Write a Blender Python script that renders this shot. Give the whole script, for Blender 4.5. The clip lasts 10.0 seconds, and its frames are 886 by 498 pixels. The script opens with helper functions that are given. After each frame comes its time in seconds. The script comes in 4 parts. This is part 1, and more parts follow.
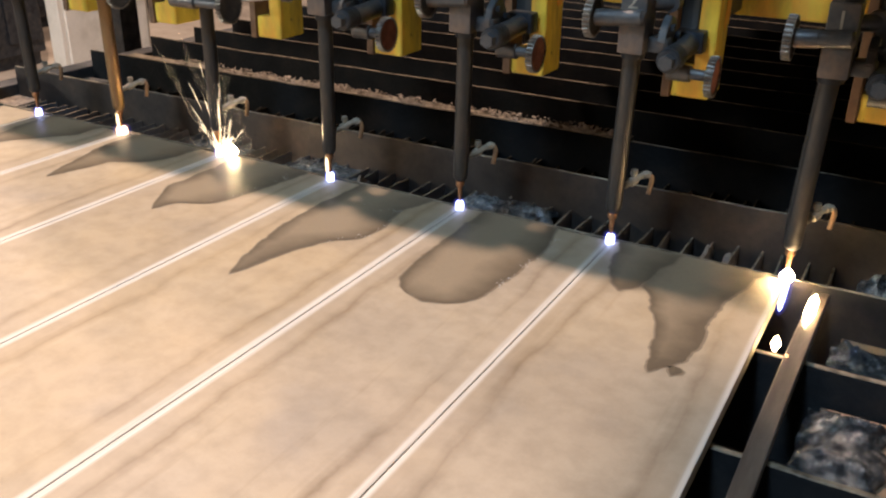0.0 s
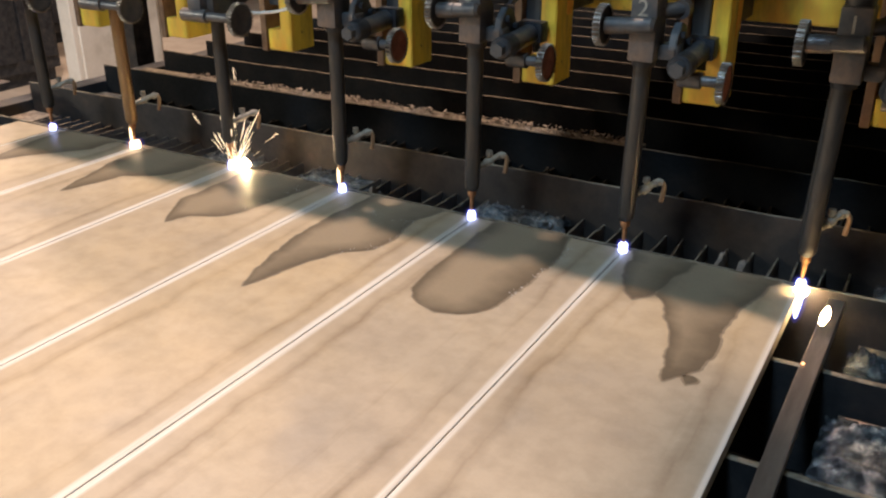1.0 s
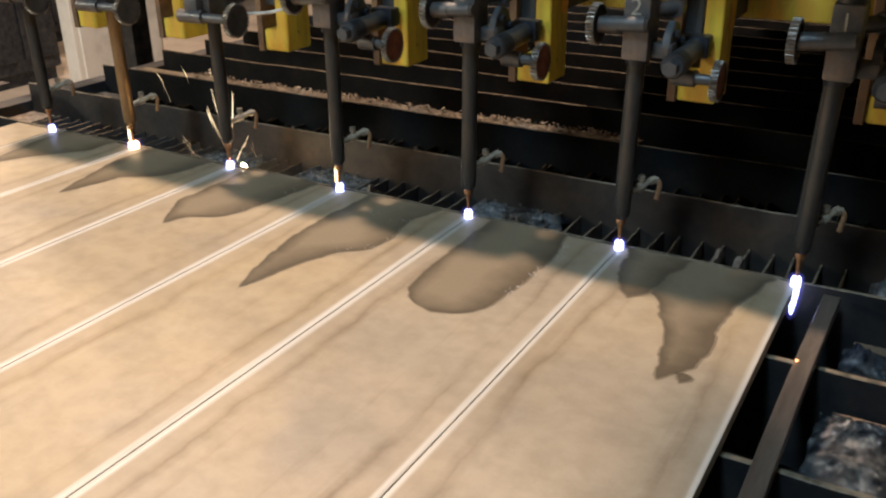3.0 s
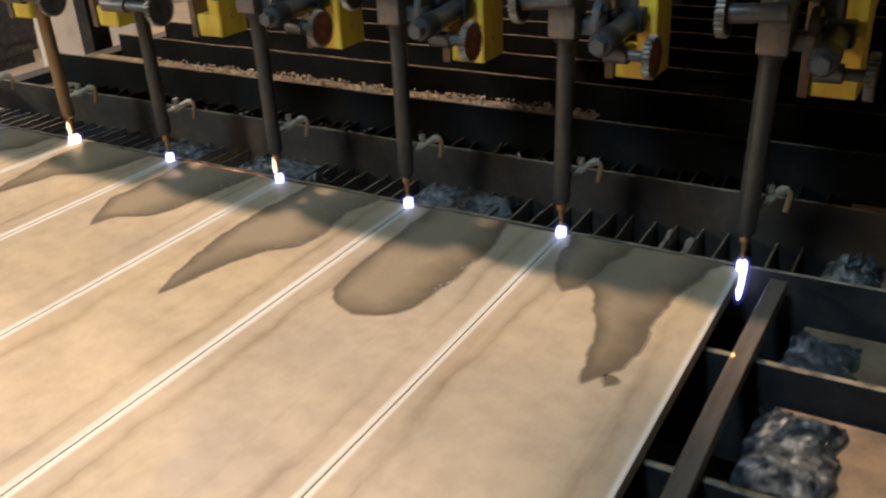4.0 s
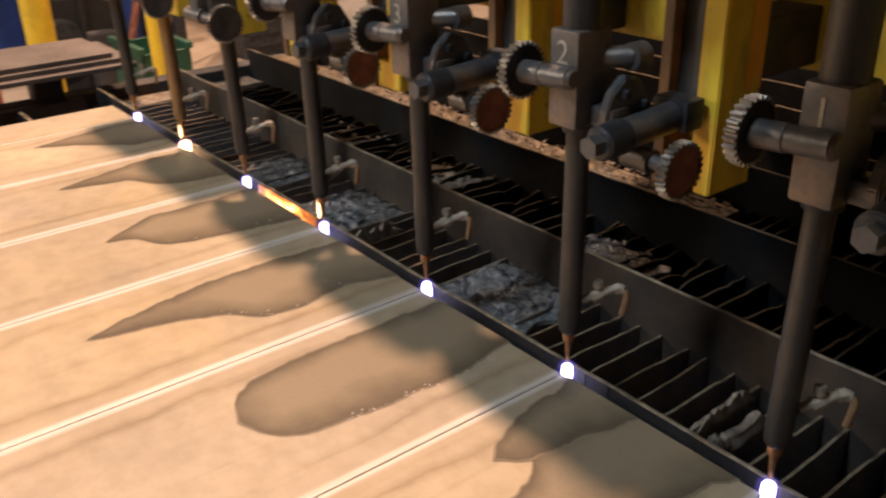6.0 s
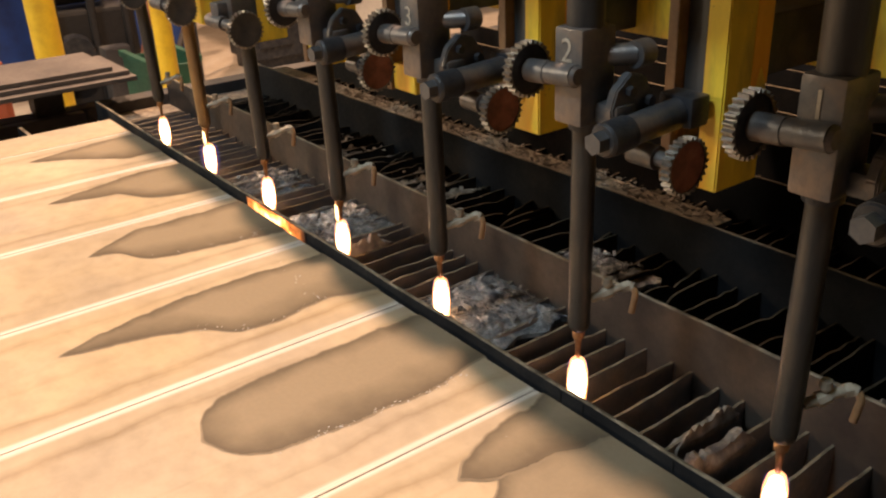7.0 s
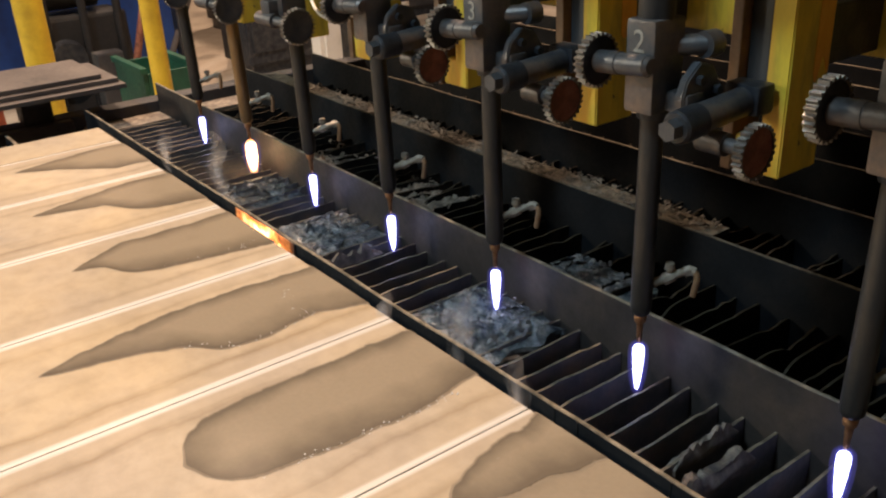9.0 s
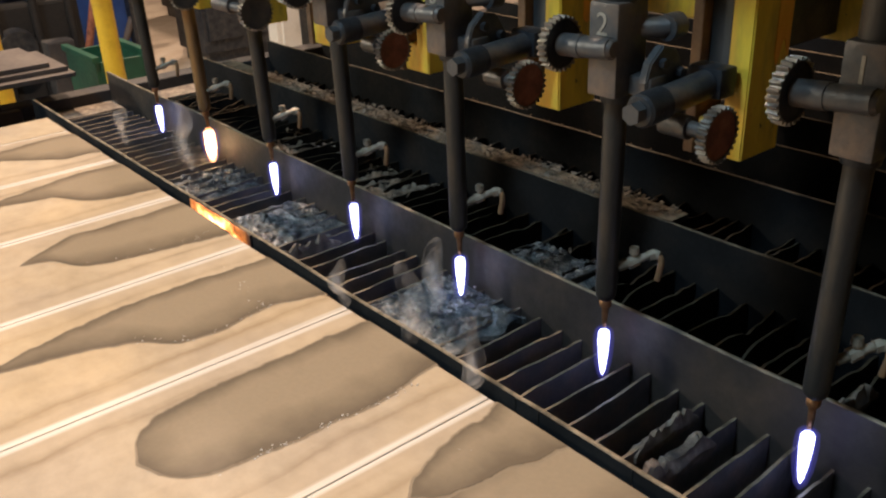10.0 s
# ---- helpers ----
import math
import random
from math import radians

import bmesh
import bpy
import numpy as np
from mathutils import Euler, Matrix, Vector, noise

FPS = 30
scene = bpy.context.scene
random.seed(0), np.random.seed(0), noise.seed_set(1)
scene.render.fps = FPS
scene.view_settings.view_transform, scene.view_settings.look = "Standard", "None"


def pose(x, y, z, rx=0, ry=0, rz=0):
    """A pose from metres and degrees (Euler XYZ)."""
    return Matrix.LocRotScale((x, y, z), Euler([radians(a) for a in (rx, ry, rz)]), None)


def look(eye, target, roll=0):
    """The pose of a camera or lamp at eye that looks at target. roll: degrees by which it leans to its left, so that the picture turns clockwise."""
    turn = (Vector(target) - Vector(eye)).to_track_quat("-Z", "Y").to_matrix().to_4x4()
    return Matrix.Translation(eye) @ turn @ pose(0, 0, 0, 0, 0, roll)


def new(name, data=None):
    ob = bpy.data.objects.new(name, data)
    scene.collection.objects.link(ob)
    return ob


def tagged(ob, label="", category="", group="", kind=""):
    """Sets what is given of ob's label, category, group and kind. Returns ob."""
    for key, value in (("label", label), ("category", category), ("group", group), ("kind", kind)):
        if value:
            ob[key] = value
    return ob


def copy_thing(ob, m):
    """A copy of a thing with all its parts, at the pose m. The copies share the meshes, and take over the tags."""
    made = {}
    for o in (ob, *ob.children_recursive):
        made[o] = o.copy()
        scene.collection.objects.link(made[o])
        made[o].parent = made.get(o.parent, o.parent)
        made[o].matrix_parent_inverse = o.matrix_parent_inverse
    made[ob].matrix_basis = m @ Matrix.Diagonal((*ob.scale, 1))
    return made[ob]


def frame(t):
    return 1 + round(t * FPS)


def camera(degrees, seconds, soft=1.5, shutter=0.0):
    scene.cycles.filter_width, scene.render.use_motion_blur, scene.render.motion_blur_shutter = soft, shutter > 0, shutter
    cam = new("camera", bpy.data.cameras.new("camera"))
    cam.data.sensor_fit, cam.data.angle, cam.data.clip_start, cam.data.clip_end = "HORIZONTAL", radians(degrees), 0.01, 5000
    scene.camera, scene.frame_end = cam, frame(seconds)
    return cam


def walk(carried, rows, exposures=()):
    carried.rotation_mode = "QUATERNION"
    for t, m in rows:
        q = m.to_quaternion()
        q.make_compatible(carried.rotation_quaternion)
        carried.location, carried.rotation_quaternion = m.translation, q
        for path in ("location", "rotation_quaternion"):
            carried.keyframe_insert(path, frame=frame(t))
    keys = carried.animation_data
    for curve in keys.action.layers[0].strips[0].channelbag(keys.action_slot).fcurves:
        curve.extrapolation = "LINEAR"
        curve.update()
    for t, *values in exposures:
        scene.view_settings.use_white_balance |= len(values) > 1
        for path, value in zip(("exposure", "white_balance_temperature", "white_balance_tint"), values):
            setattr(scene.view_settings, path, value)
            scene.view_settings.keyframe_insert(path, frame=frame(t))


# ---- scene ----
# ---- camera ----
cam = camera(53.2, 10.0, soft=2.2, shutter=0.5)
PATH = [
    (0, (1.041, -1.375, 1.335), (0.155, 0.212, 0.501), 0.9),
    (0.5, (1.039, -1.371, 1.333), (0.156, 0.223, 0.508), 0.3),
    (1, (1.042, -1.371, 1.335), (0.124, 0.209, 0.520), -0.1),
    (1.5, (1.040, -1.369, 1.335), (0.122, 0.213, 0.525), -0.5),
    (2, (1.041, -1.371, 1.336), (0.119, 0.210, 0.528), -0.3),
    (2.5, (1.046, -1.375, 1.339), (0.117, 0.206, 0.540), -0.1),
    (4, (1.124, -1.234, 1.354), (0.198, 0.296, 0.458), -3.1),
    (4.5, (1.216, -1.059, 1.335), (0.090, 0.370, 0.504), -1.7),
    (5, (1.303, -0.811, 1.313), (0.143, 0.559, 0.430), -3.3),
    (5.5, (1.243, -0.680, 1.322), (-0.066, 0.573, 0.473), -4.4),
    (6, (1.274, -0.705, 1.338), (-0.149, 0.391, 0.485), -1.3),
    (6.2, (1.289, -0.692, 1.334), (-0.181, 0.367, 0.486), -1.2),
    (7.5, (1.297, -0.622, 1.328), (-0.166, 0.458, 0.496), -3.0),
    (8, (1.287, -0.619, 1.324), (-0.164, 0.485, 0.499), -2.5),
    (8.5, (1.281, -0.616, 1.328), (-0.191, 0.454, 0.500), -2.9),
    (9, (1.274, -0.606, 1.331), (-0.196, 0.463, 0.497), -2.8),
    (9.5, (1.269, -0.594, 1.324), (-0.169, 0.504, 0.469), -2.6),
    (10, (1.265, -0.592, 1.324), (-0.145, 0.536, 0.463), -2.4),
]
GRADE = [(0, 0.03, 5780, 12), (2.5, -0.1, 6000, 8), (4.5, -0.02, 6100, 7), (5.0, 0.06, 6800, 24), (5.5, 0.21, 8300, 37), (6.2, 0.13, 7200, 20), (7.5, 0.38, 7700, 17), (8.0, 0.18, 6700, 13), (9, 0.05, 6450, 11), (10, 0.03, 6300, 9)]
walk(cam, [(t, look(eye, target, roll)) for t, eye, target, roll in PATH], GRADE)

# ---- light ----
world = bpy.data.worlds.new("hall")
scene.world = world
world.use_nodes = True
world.node_tree.nodes["Background"].inputs[0].default_value = (0.55, 0.68, 0.9, 1)
world.node_tree.nodes["Background"].inputs[1].default_value = 0.012


def disk_lamp(x, y, z, size, watts, colour, tx, ty):
    data = bpy.data.lights.new("key_fill_lamp", "AREA")
    data.shape, data.size, data.energy, data.color = "DISK", size, watts, colour
    ob = new("key_fill_lamp", data)
    ob.matrix_world = look((x, y, z), (tx, ty, 0.7))
    return ob


WARM = (1.0, 0.69, 0.47)
disk_lamp(-1.6, 0.45, 5.5, 0.24, 470, WARM, 0.0, -0.4)
# unseen cool fill, added in front to lift plate, bars and slats
disk_lamp(0.2, -3.2, 5.5, 0.8, 165, (0.66, 0.88, 1.0), 0.2, 0.2)
# unseen low warm fill, added to brighten columns and upright faces
disk_lamp(-4.4, -3.4, 3.0, 0.6, 125, (1.0, 0.89, 0.68), -0.3, 0.2)
# unseen lamp added to light the floor and things far left
disk_lamp(-6.5, 3.5, 6.5, 0.6, 380, WARM, -5.0, 2.0)


# ---- materials ----
def material(name):
    m = bpy.data.materials.new(name)
    m.use_nodes = True
    nt = m.node_tree
    return m, nt, nt.nodes["Principled BSDF"]


def node(nt, kind, **values):
    n = nt.nodes.new(kind)
    for key, value in values.items():
        if key in n.inputs:
            n.inputs[key].default_value = value
    return n


def ramp(nt, fac, stops):
    r = nt.nodes.new("ShaderNodeValToRGB")
    el = r.color_ramp.elements
    while len(el) < len(stops):
        el.new(0.5)
    for e, (pos, col) in zip(el, stops):
        e.position, e.color = pos, (*col, 1)
    nt.links.new(fac, r.inputs[0])
    return r


def mix(nt, fac, a, b, blend="MIX"):
    n = nt.nodes.new("ShaderNodeMix")
    n.data_type, n.blend_type = "RGBA", blend
    for sock, v in ((n.inputs[0], fac), (n.inputs[6], a), (n.inputs[7], b)):
        if isinstance(v, (int, float)):
            sock.default_value = v
        elif isinstance(v, tuple):
            sock.default_value = (*v, 1)
        else:
            nt.links.new(v, sock)
    return n.outputs[2]


def math_node(nt, op, a, b=0.0, clamp=False):
    n = nt.nodes.new("ShaderNodeMath")
    n.operation, n.use_clamp = op, clamp
    for sock, v in zip(n.inputs, (a, b)):
        if isinstance(v, (int, float)):
            sock.default_value = v
        else:
            nt.links.new(v, sock)
    return n.outputs[0]


def bump(nt, bsdf, height, strength, distance):
    b = node(nt, "ShaderNodeBump", Strength=strength, Distance=distance)
    nt.links.new(height, b.inputs["Height"])
    nt.links.new(b.outputs[0], bsdf.inputs["Normal"])


def mapped(nt, scale, coord="Object"):
    tc = nt.nodes.new("ShaderNodeTexCoord")
    mp = nt.nodes.new("ShaderNodeMapping")
    mp.inputs["Scale"].default_value = scale
    nt.links.new(tc.outputs[coord], mp.inputs[0])
    return mp.outputs[0]


def noise_tex(nt, vec, scale, detail=4.0, rough=0.55):
    n = node(nt, "ShaderNodeTexNoise", Scale=scale, Detail=detail, Roughness=rough)
    nt.links.new(vec, n.inputs["Vector"])
    return n.outputs["Fac"]


def worn(name, base, dark, light, scale=18, rough=0.6, metal=0.0, relief=0.0015, stretch=(1, 1, 1)):
    """A grimy, worn surface: large stains, fine grain and a little relief."""
    m, nt, b = material(name)
    v = mapped(nt, stretch)
    big, fine = noise_tex(nt, v, scale, 5), noise_tex(nt, v, scale * 9, 3, 0.7)
    c1 = ramp(nt, big, [(0.3, dark), (0.5, base), (0.75, light)]).outputs[0]
    c2 = mix(nt, math_node(nt, "MULTIPLY", fine, 0.5), c1, dark)
    nt.links.new(c2, b.inputs["Base Color"])
    r = math_node(nt, "ADD", math_node(nt, "MULTIPLY", fine, 0.35), rough - 0.18)
    nt.links.new(r, b.inputs["Roughness"])
    b.inputs["Metallic"].default_value = metal
    bump(nt, b, fine, 0.5, relief)
    return m


def plate_material():
    """Mill-scaled steel strip: rolling streaks along y, pale burnt bands beside the cuts."""
    m, nt, b = material("rolled_steel_strip")
    tc = nt.nodes.new("ShaderNodeTexCoord")
    sep = nt.nodes.new("ShaderNodeSeparateXYZ")
    nt.links.new(tc.outputs["Object"], sep.inputs[0])
    info = nt.nodes.new("ShaderNodeObjectInfo")
    shift = nt.nodes.new("ShaderNodeVectorMath")
    shift.operation = "MULTIPLY_ADD"
    shift.inputs[1].default_value = (7, 3, 0)
    comb = nt.nodes.new("ShaderNodeCombineXYZ")
    for s in comb.inputs:
        nt.links.new(info.outputs["Random"], s)
    nt.links.new(comb.outputs[0], shift.inputs[0])
    nt.links.new(tc.outputs["Object"], shift.inputs[2])
    streak_map = nt.nodes.new("ShaderNodeMapping")
    streak_map.inputs["Scale"].default_value = (9, 0.5, 1)
    nt.links.new(shift.outputs[0], streak_map.inputs[0])
    streak = noise_tex(nt, streak_map.outputs[0], 2.2, 6, 0.6)
    cloud = noise_tex(nt, shift.outputs[0], 3.5, 5, 0.55)
    grain = noise_tex(nt, shift.outputs[0], 220, 3, 0.7)
    c = ramp(nt, cloud, [(0.25, (0.25, 0.225, 0.195)), (0.42, (0.32, 0.275, 0.215)), (0.58, (0.345, 0.30, 0.235)), (0.75, (0.40, 0.35, 0.285))]).outputs[0]
    # faint rolling streaks, and a brown tide line that wanders along each cut
    dirt = ramp(nt, streak, [(0.30, (0.7, 0.65, 0.58)), (0.42, (1, 1, 1)), (1.0, (1, 1, 1))]).outputs[0]
    c = mix(nt, 0.6, c, dirt, "MULTIPLY")
    wander = nt.nodes.new("ShaderNodeMapping")
    wander.inputs["Scale"].default_value = (1.0, 2.2, 1)
    nt.links.new(shift.outputs[0], wander.inputs[0])
    drift = noise_tex(nt, wander.outputs[0], 1.6, 5, 0.65)
    away = math_node(nt, "ABSOLUTE", math_node(nt, "SUBTRACT", math_node(nt, "ADD", math_node(nt, "ABSOLUTE", sep.outputs[0]), math_node(nt, "MULTIPLY", math_node(nt, "SUBTRACT", drift, 0.5), 0.07)), 0.103))
    tide = ramp(nt, math_node(nt, "MULTIPLY", away, 30.0), [(0.0, (0.9, 0.9, 0.9)), (0.14, (0.5, 0.5, 0.5)), (0.45, (0, 0, 0))]).outputs[0]
    patchy = ramp(nt, streak, [(0.36, (1, 1, 1)), (0.62, (0.12, 0.12, 0.12))]).outputs[0]
    c = mix(nt, math_node(nt, "MULTIPLY", tide, patchy), c, (0.13, 0.092, 0.055))
    golden = ramp(nt, noise_tex(nt, shift.outputs[0], 1.7, 4, 0.6), [(0.42, (0, 0, 0)), (0.66, (0.55, 0.55, 0.55))]).outputs[0]
    c = mix(nt, golden, c, (0.42, 0.325, 0.185))
    mottle = noise_tex(nt, shift.outputs[0], 26, 4, 0.6)
    c = mix(nt, 0.8, c, ramp(nt, mottle, [(0.3, (0.82, 0.8, 0.77)), (0.6, (1.06, 1.05, 1.03))]).outputs[0], "MULTIPLY")
    c = mix(nt, math_node(nt, "MULTIPLY", grain, 0.22), c, (0.16, 0.14, 0.12))
    # pale burnt band that follows each cut edge
    gen = nt.nodes.new("ShaderNodeSeparateXYZ")
    nt.links.new(tc.outputs["Object"], gen.inputs[0])
    wob = math_node(nt, "MULTIPLY", math_node(nt, "SUBTRACT", streak, 0.5), 0.006)
    edge = math_node(nt, "ADD", math_node(nt, "ABSOLUTE", gen.outputs[0]), wob)
    band = nt.nodes.new("ShaderNodeMapRange")
    band.inputs["From Min"].default_value, band.inputs["From Max"].default_value = 0.1365, 0.1425
    nt.links.new(edge, band.inputs["Value"])
    fine_map = nt.nodes.new("ShaderNodeMapping")
    fine_map.inputs["Scale"].default_value = (420, 3, 1)
    nt.links.new(shift.outputs[0], fine_map.inputs[0])
    lines = noise_tex(nt, fine_map.outputs[0], 1.0, 3, 0.6)
    burnt = ramp(nt, lines, [(0.3, (0.36, 0.34, 0.31)), (0.55, (0.56, 0.55, 0.53))]).outputs[0]
    c = mix(nt, math_node(nt, "MULTIPLY", band.outputs[0], 0.85), c, burnt)
    halo = nt.nodes.new("ShaderNodeMapRange")
    halo.inputs["From Min"].default_value, halo.inputs["From Max"].default_value = 0.095, 0.138
    nt.links.new(edge, halo.inputs["Value"])
    c = mix(nt, math_node(nt, "MULTIPLY", math_node(nt, "SUBTRACT", halo.outputs[0], band.outputs[0], True), 0.3), c, (0.30, 0.25, 0.19))
    nt.links.new(c, b.inputs["Base Color"])
    nt.links.new(math_node(nt, "ADD", math_node(nt, "MULTIPLY", cloud, 0.3), 0.42), b.inputs["Roughness"])
    b.inputs["Metallic"].default_value = 0.15
    bump(nt, b, grain, 0.25, 0.0006)
    return m


def wet_material(name, wet, dry, gloss):
    """Water on steel: dark where it stands, paler where the stored dryness says that it has dried."""
    m, nt, b = material(name)
    v = mapped(nt, (1, 1, 1))
    n, fine = noise_tex(nt, v, 13, 5), noise_tex(nt, v, 160, 3)
    at = nt.nodes.new("ShaderNodeAttribute")
    at.attribute_name = "dryness"
    d = math_node(nt, "ADD", at.outputs["Fac"], math_node(nt, "MULTIPLY", math_node(nt, "SUBTRACT", n, 0.5), 1.1))
    c = ramp(nt, d, [(0.1, wet), (0.5, tuple((p + q) / 2 for p, q in zip(wet, dry))), (0.95, dry)]).outputs[0]
    nt.links.new(mix(nt, math_node(nt, "MULTIPLY", fine, 0.25), c, (0.07, 0.06, 0.05)), b.inputs["Base Color"])
    b.inputs["Roughness"].default_value = gloss
    b.inputs["Specular IOR Level"].default_value = 0.3
    bump(nt, b, fine, 0.15, 0.0005)
    return m


def glow(name, colour, strength):
    m, nt, b = material(name)
    b.inputs["Base Color"].default_value = (0.02, 0.02, 0.02, 1)
    b.inputs["Emission Color"].default_value = (*colour, 1)
    b.inputs["Emission Strength"].default_value = strength
    return m


def hot_steel():
    """Steel glowing in uneven blotches that die away towards both ends."""
    m, nt, b = material("hot_steel_face")
    v = mapped(nt, (1, 1, 1))
    n = noise_tex(nt, v, 24, 5)
    c = ramp(nt, n, [(0.3, (0.5, 0.07, 0.01)), (0.5, (1.0, 0.3, 0.06)), (0.68, (1.0, 0.62, 0.26))]).outputs[0]
    nt.links.new(c, b.inputs["Emission Color"])
    b.inputs["Base Color"].default_value = (0.06, 0.045, 0.04, 1)
    sep = nt.nodes.new("ShaderNodeSeparateXYZ")
    nt.links.new(v, sep.inputs[0])
    away = math_node(nt, "ABSOLUTE", math_node(nt, "ADD", sep.outputs[0], 0.165))
    fade = ramp(nt, math_node(nt, "MULTIPLY", away, 7.0), [(0.25, (1, 1, 1)), (0.9, (0.0, 0.0, 0.0))]).outputs[0]
    es = math_node(nt, "MULTIPLY", math_node(nt, "POWER", n, 3.0), 23.0)
    nt.links.new(math_node(nt, "MULTIPLY", es, fade), b.inputs["Emission Strength"])
    return m


def bar_material(name, base, dark, light, scale, rough, metal, dusty=1.0):
    """Scaled dark bar with a pale, worn and dusty top edge."""
    m = worn(name, base, dark, light, scale, rough, metal)
    nt = m.node_tree
    b = nt.nodes["Principled BSDF"]
    old = b.inputs["Base Color"].links[0].from_socket
    geo = nt.nodes.new("ShaderNodeNewGeometry")
    sep = nt.nodes.new("ShaderNodeSeparateXYZ")
    nt.links.new(geo.outputs["True Normal"], sep.inputs[0])
    up = math_node(nt, "GREATER_THAN", sep.outputs[2], 0.3)
    n = noise_tex(nt, mapped(nt, (1, 1, 1)), 40, 3)
    dust = ramp(nt, n, [(0.35, (0.10 * dusty, 0.085 * dusty, 0.062 * dusty)), (0.62, (0.32 * dusty, 0.27 * dusty, 0.2 * dusty))]).outputs[0]
    nt.links.new(mix(nt, up, old, dust), b.inputs["Base Color"])
    return m


def dull(m, level):
    m.node_tree.nodes["Principled BSDF"].inputs["Specular IOR Level"].default_value = level
    return m


M_PLATE = plate_material()
M_WET = wet_material("wet_steel_film", (0.104, 0.083, 0.058), (0.238, 0.195, 0.138), 0.42)
M_DRYING = wet_material("drying_steel_edge", (0.21, 0.172, 0.125), (0.27, 0.22, 0.16), 0.55)
M_BAR = bar_material("scaled_bar_steel", (0.03, 0.031, 0.034), (0.012, 0.013, 0.016), (0.075, 0.06, 0.05), 11, 0.6, 0.15, 0.7)
M_BROWNBAR = bar_material("browned_bar_steel", (0.052, 0.043, 0.038), (0.018, 0.017, 0.018), (0.12, 0.085, 0.06), 8, 0.6, 0.1, 0.7)
# rear bars near-black with dimmed tops: the gantry's shade put into their colour
M_BACKBAR = bar_material("shade_dark_rear_bar", (0.009, 0.011, 0.014), (0.005, 0.006, 0.008), (0.024, 0.021, 0.02), 11, 0.65, 0.1, 0.42)
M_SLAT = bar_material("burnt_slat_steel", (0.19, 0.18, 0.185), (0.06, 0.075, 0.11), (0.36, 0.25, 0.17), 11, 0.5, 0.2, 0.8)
# shaded copy of the slat steel, blackened for the rows under the gantry
M_SHADESLAT = bar_material("shade_black_slat", (0.02, 0.018, 0.018), (0.008, 0.008, 0.009), (0.05, 0.038, 0.03), 14, 0.7, 0.1, 0.16)
for m, level in ((M_BAR, 0.22), (M_BACKBAR, 0.2), (M_SHADESLAT, 0.1)):
    dull(m, level)
M_TABLE = worn("table_frame_steel", (0.05, 0.05, 0.055), (0.02, 0.02, 0.024), (0.1, 0.09, 0.08), 7, 0.65, 0.2)
M_TORCH = worn("sooty_torch_steel", (0.062, 0.062, 0.061), (0.026, 0.028, 0.032), (0.14, 0.112, 0.085), 22, 0.45, 0.45, 0.0008, (1, 1, 0.25))
M_BLOCK = worn("greasy_cast_steel", (0.135, 0.135, 0.138), (0.042, 0.054, 0.074), (0.32, 0.225, 0.16), 15, 0.42, 0.45)
M_DARK = worn("dark_machined_steel", (0.052, 0.058, 0.07), (0.022, 0.026, 0.035), (0.11, 0.108, 0.105), 30, 0.45, 0.5)
M_RAIL = worn("blue_grey_rail", (0.075, 0.085, 0.095), (0.035, 0.04, 0.046), (0.12, 0.12, 0.115), 9, 0.45, 0.3, 0.0008, (1, 1, 0.3))
M_BRIGHT = worn("rubbed_steel_teeth", (0.27, 0.25, 0.225), (0.11, 0.1, 0.09), (0.45, 0.42, 0.38), 60, 0.35, 0.8)
M_RUST = worn("rusty_red_steel", (0.32, 0.115, 0.07), (0.14, 0.06, 0.04), (0.46, 0.2, 0.12), 40, 0.7, 0.1)
M_COPPER = worn("copper_tip", (0.5, 0.26, 0.13), (0.25, 0.12, 0.06), (0.75, 0.45, 0.25), 60, 0.35, 0.8)
M_KNOB = worn("pale_worn_fitting", (0.36, 0.32, 0.26), (0.16, 0.14, 0.11), (0.55, 0.5, 0.42), 60, 0.5, 0.25)
def stained_paint(name, base, dark, light):
    """Old enamel: olive grime in broad runs, orange touch-up and small black nicks."""
    m = worn(name, base, dark, light, 11, 0.5, 0.0, 0.0008, (1, 1, 0.4))
    nt = m.node_tree
    b = nt.nodes["Principled BSDF"]
    old = b.inputs["Base Color"].links[0].from_socket
    runs = ramp(nt, noise_tex(nt, mapped(nt, (1, 1, 0.3)), 15, 4, 0.65), [(0.5, (0, 0, 0)), (0.7, (0.75, 0.75, 0.75))]).outputs[0]
    touch = ramp(nt, noise_tex(nt, mapped(nt, (1.2, 0.8, 0.35)), 9, 3, 0.6), [(0.55, (0, 0, 0)), (0.66, (0.7, 0.7, 0.7))]).outputs[0]
    nicks = ramp(nt, noise_tex(nt, mapped(nt, (1, 1, 0.6)), 120, 2, 0.5), [(0.7, (0, 0, 0)), (0.76, (0.8, 0.8, 0.8))]).outputs[0]
    c = old
    for share, colour in ((runs, (0.20, 0.165, 0.04)), (touch, (0.80, 0.40, 0.05)), (nicks, (0.05, 0.042, 0.03))):
        flat = nt.nodes.new("ShaderNodeRGB")
        flat.outputs[0].default_value = (*colour, 1)
        c = mix(nt, share, c, flat.outputs[0])
    nt.links.new(c, b.inputs["Base Color"])
    return m


M_YELLOW = stained_paint("scuffed_yellow_paint", (0.82, 0.60, 0.05), (0.46, 0.33, 0.05), (0.88, 0.70, 0.09))
M_ORANGE = worn("orange_overspray", (0.82, 0.40, 0.04), (0.5, 0.24, 0.04), (0.88, 0.48, 0.07), 14, 0.5, 0.0, 0.0008, (1, 1, 0.4))
M_BLACK_MARK = worn("dark_saw_mark", (0.012, 0.012, 0.012), (0.006, 0.006, 0.006), (0.02, 0.02, 0.02), 30, 0.7)
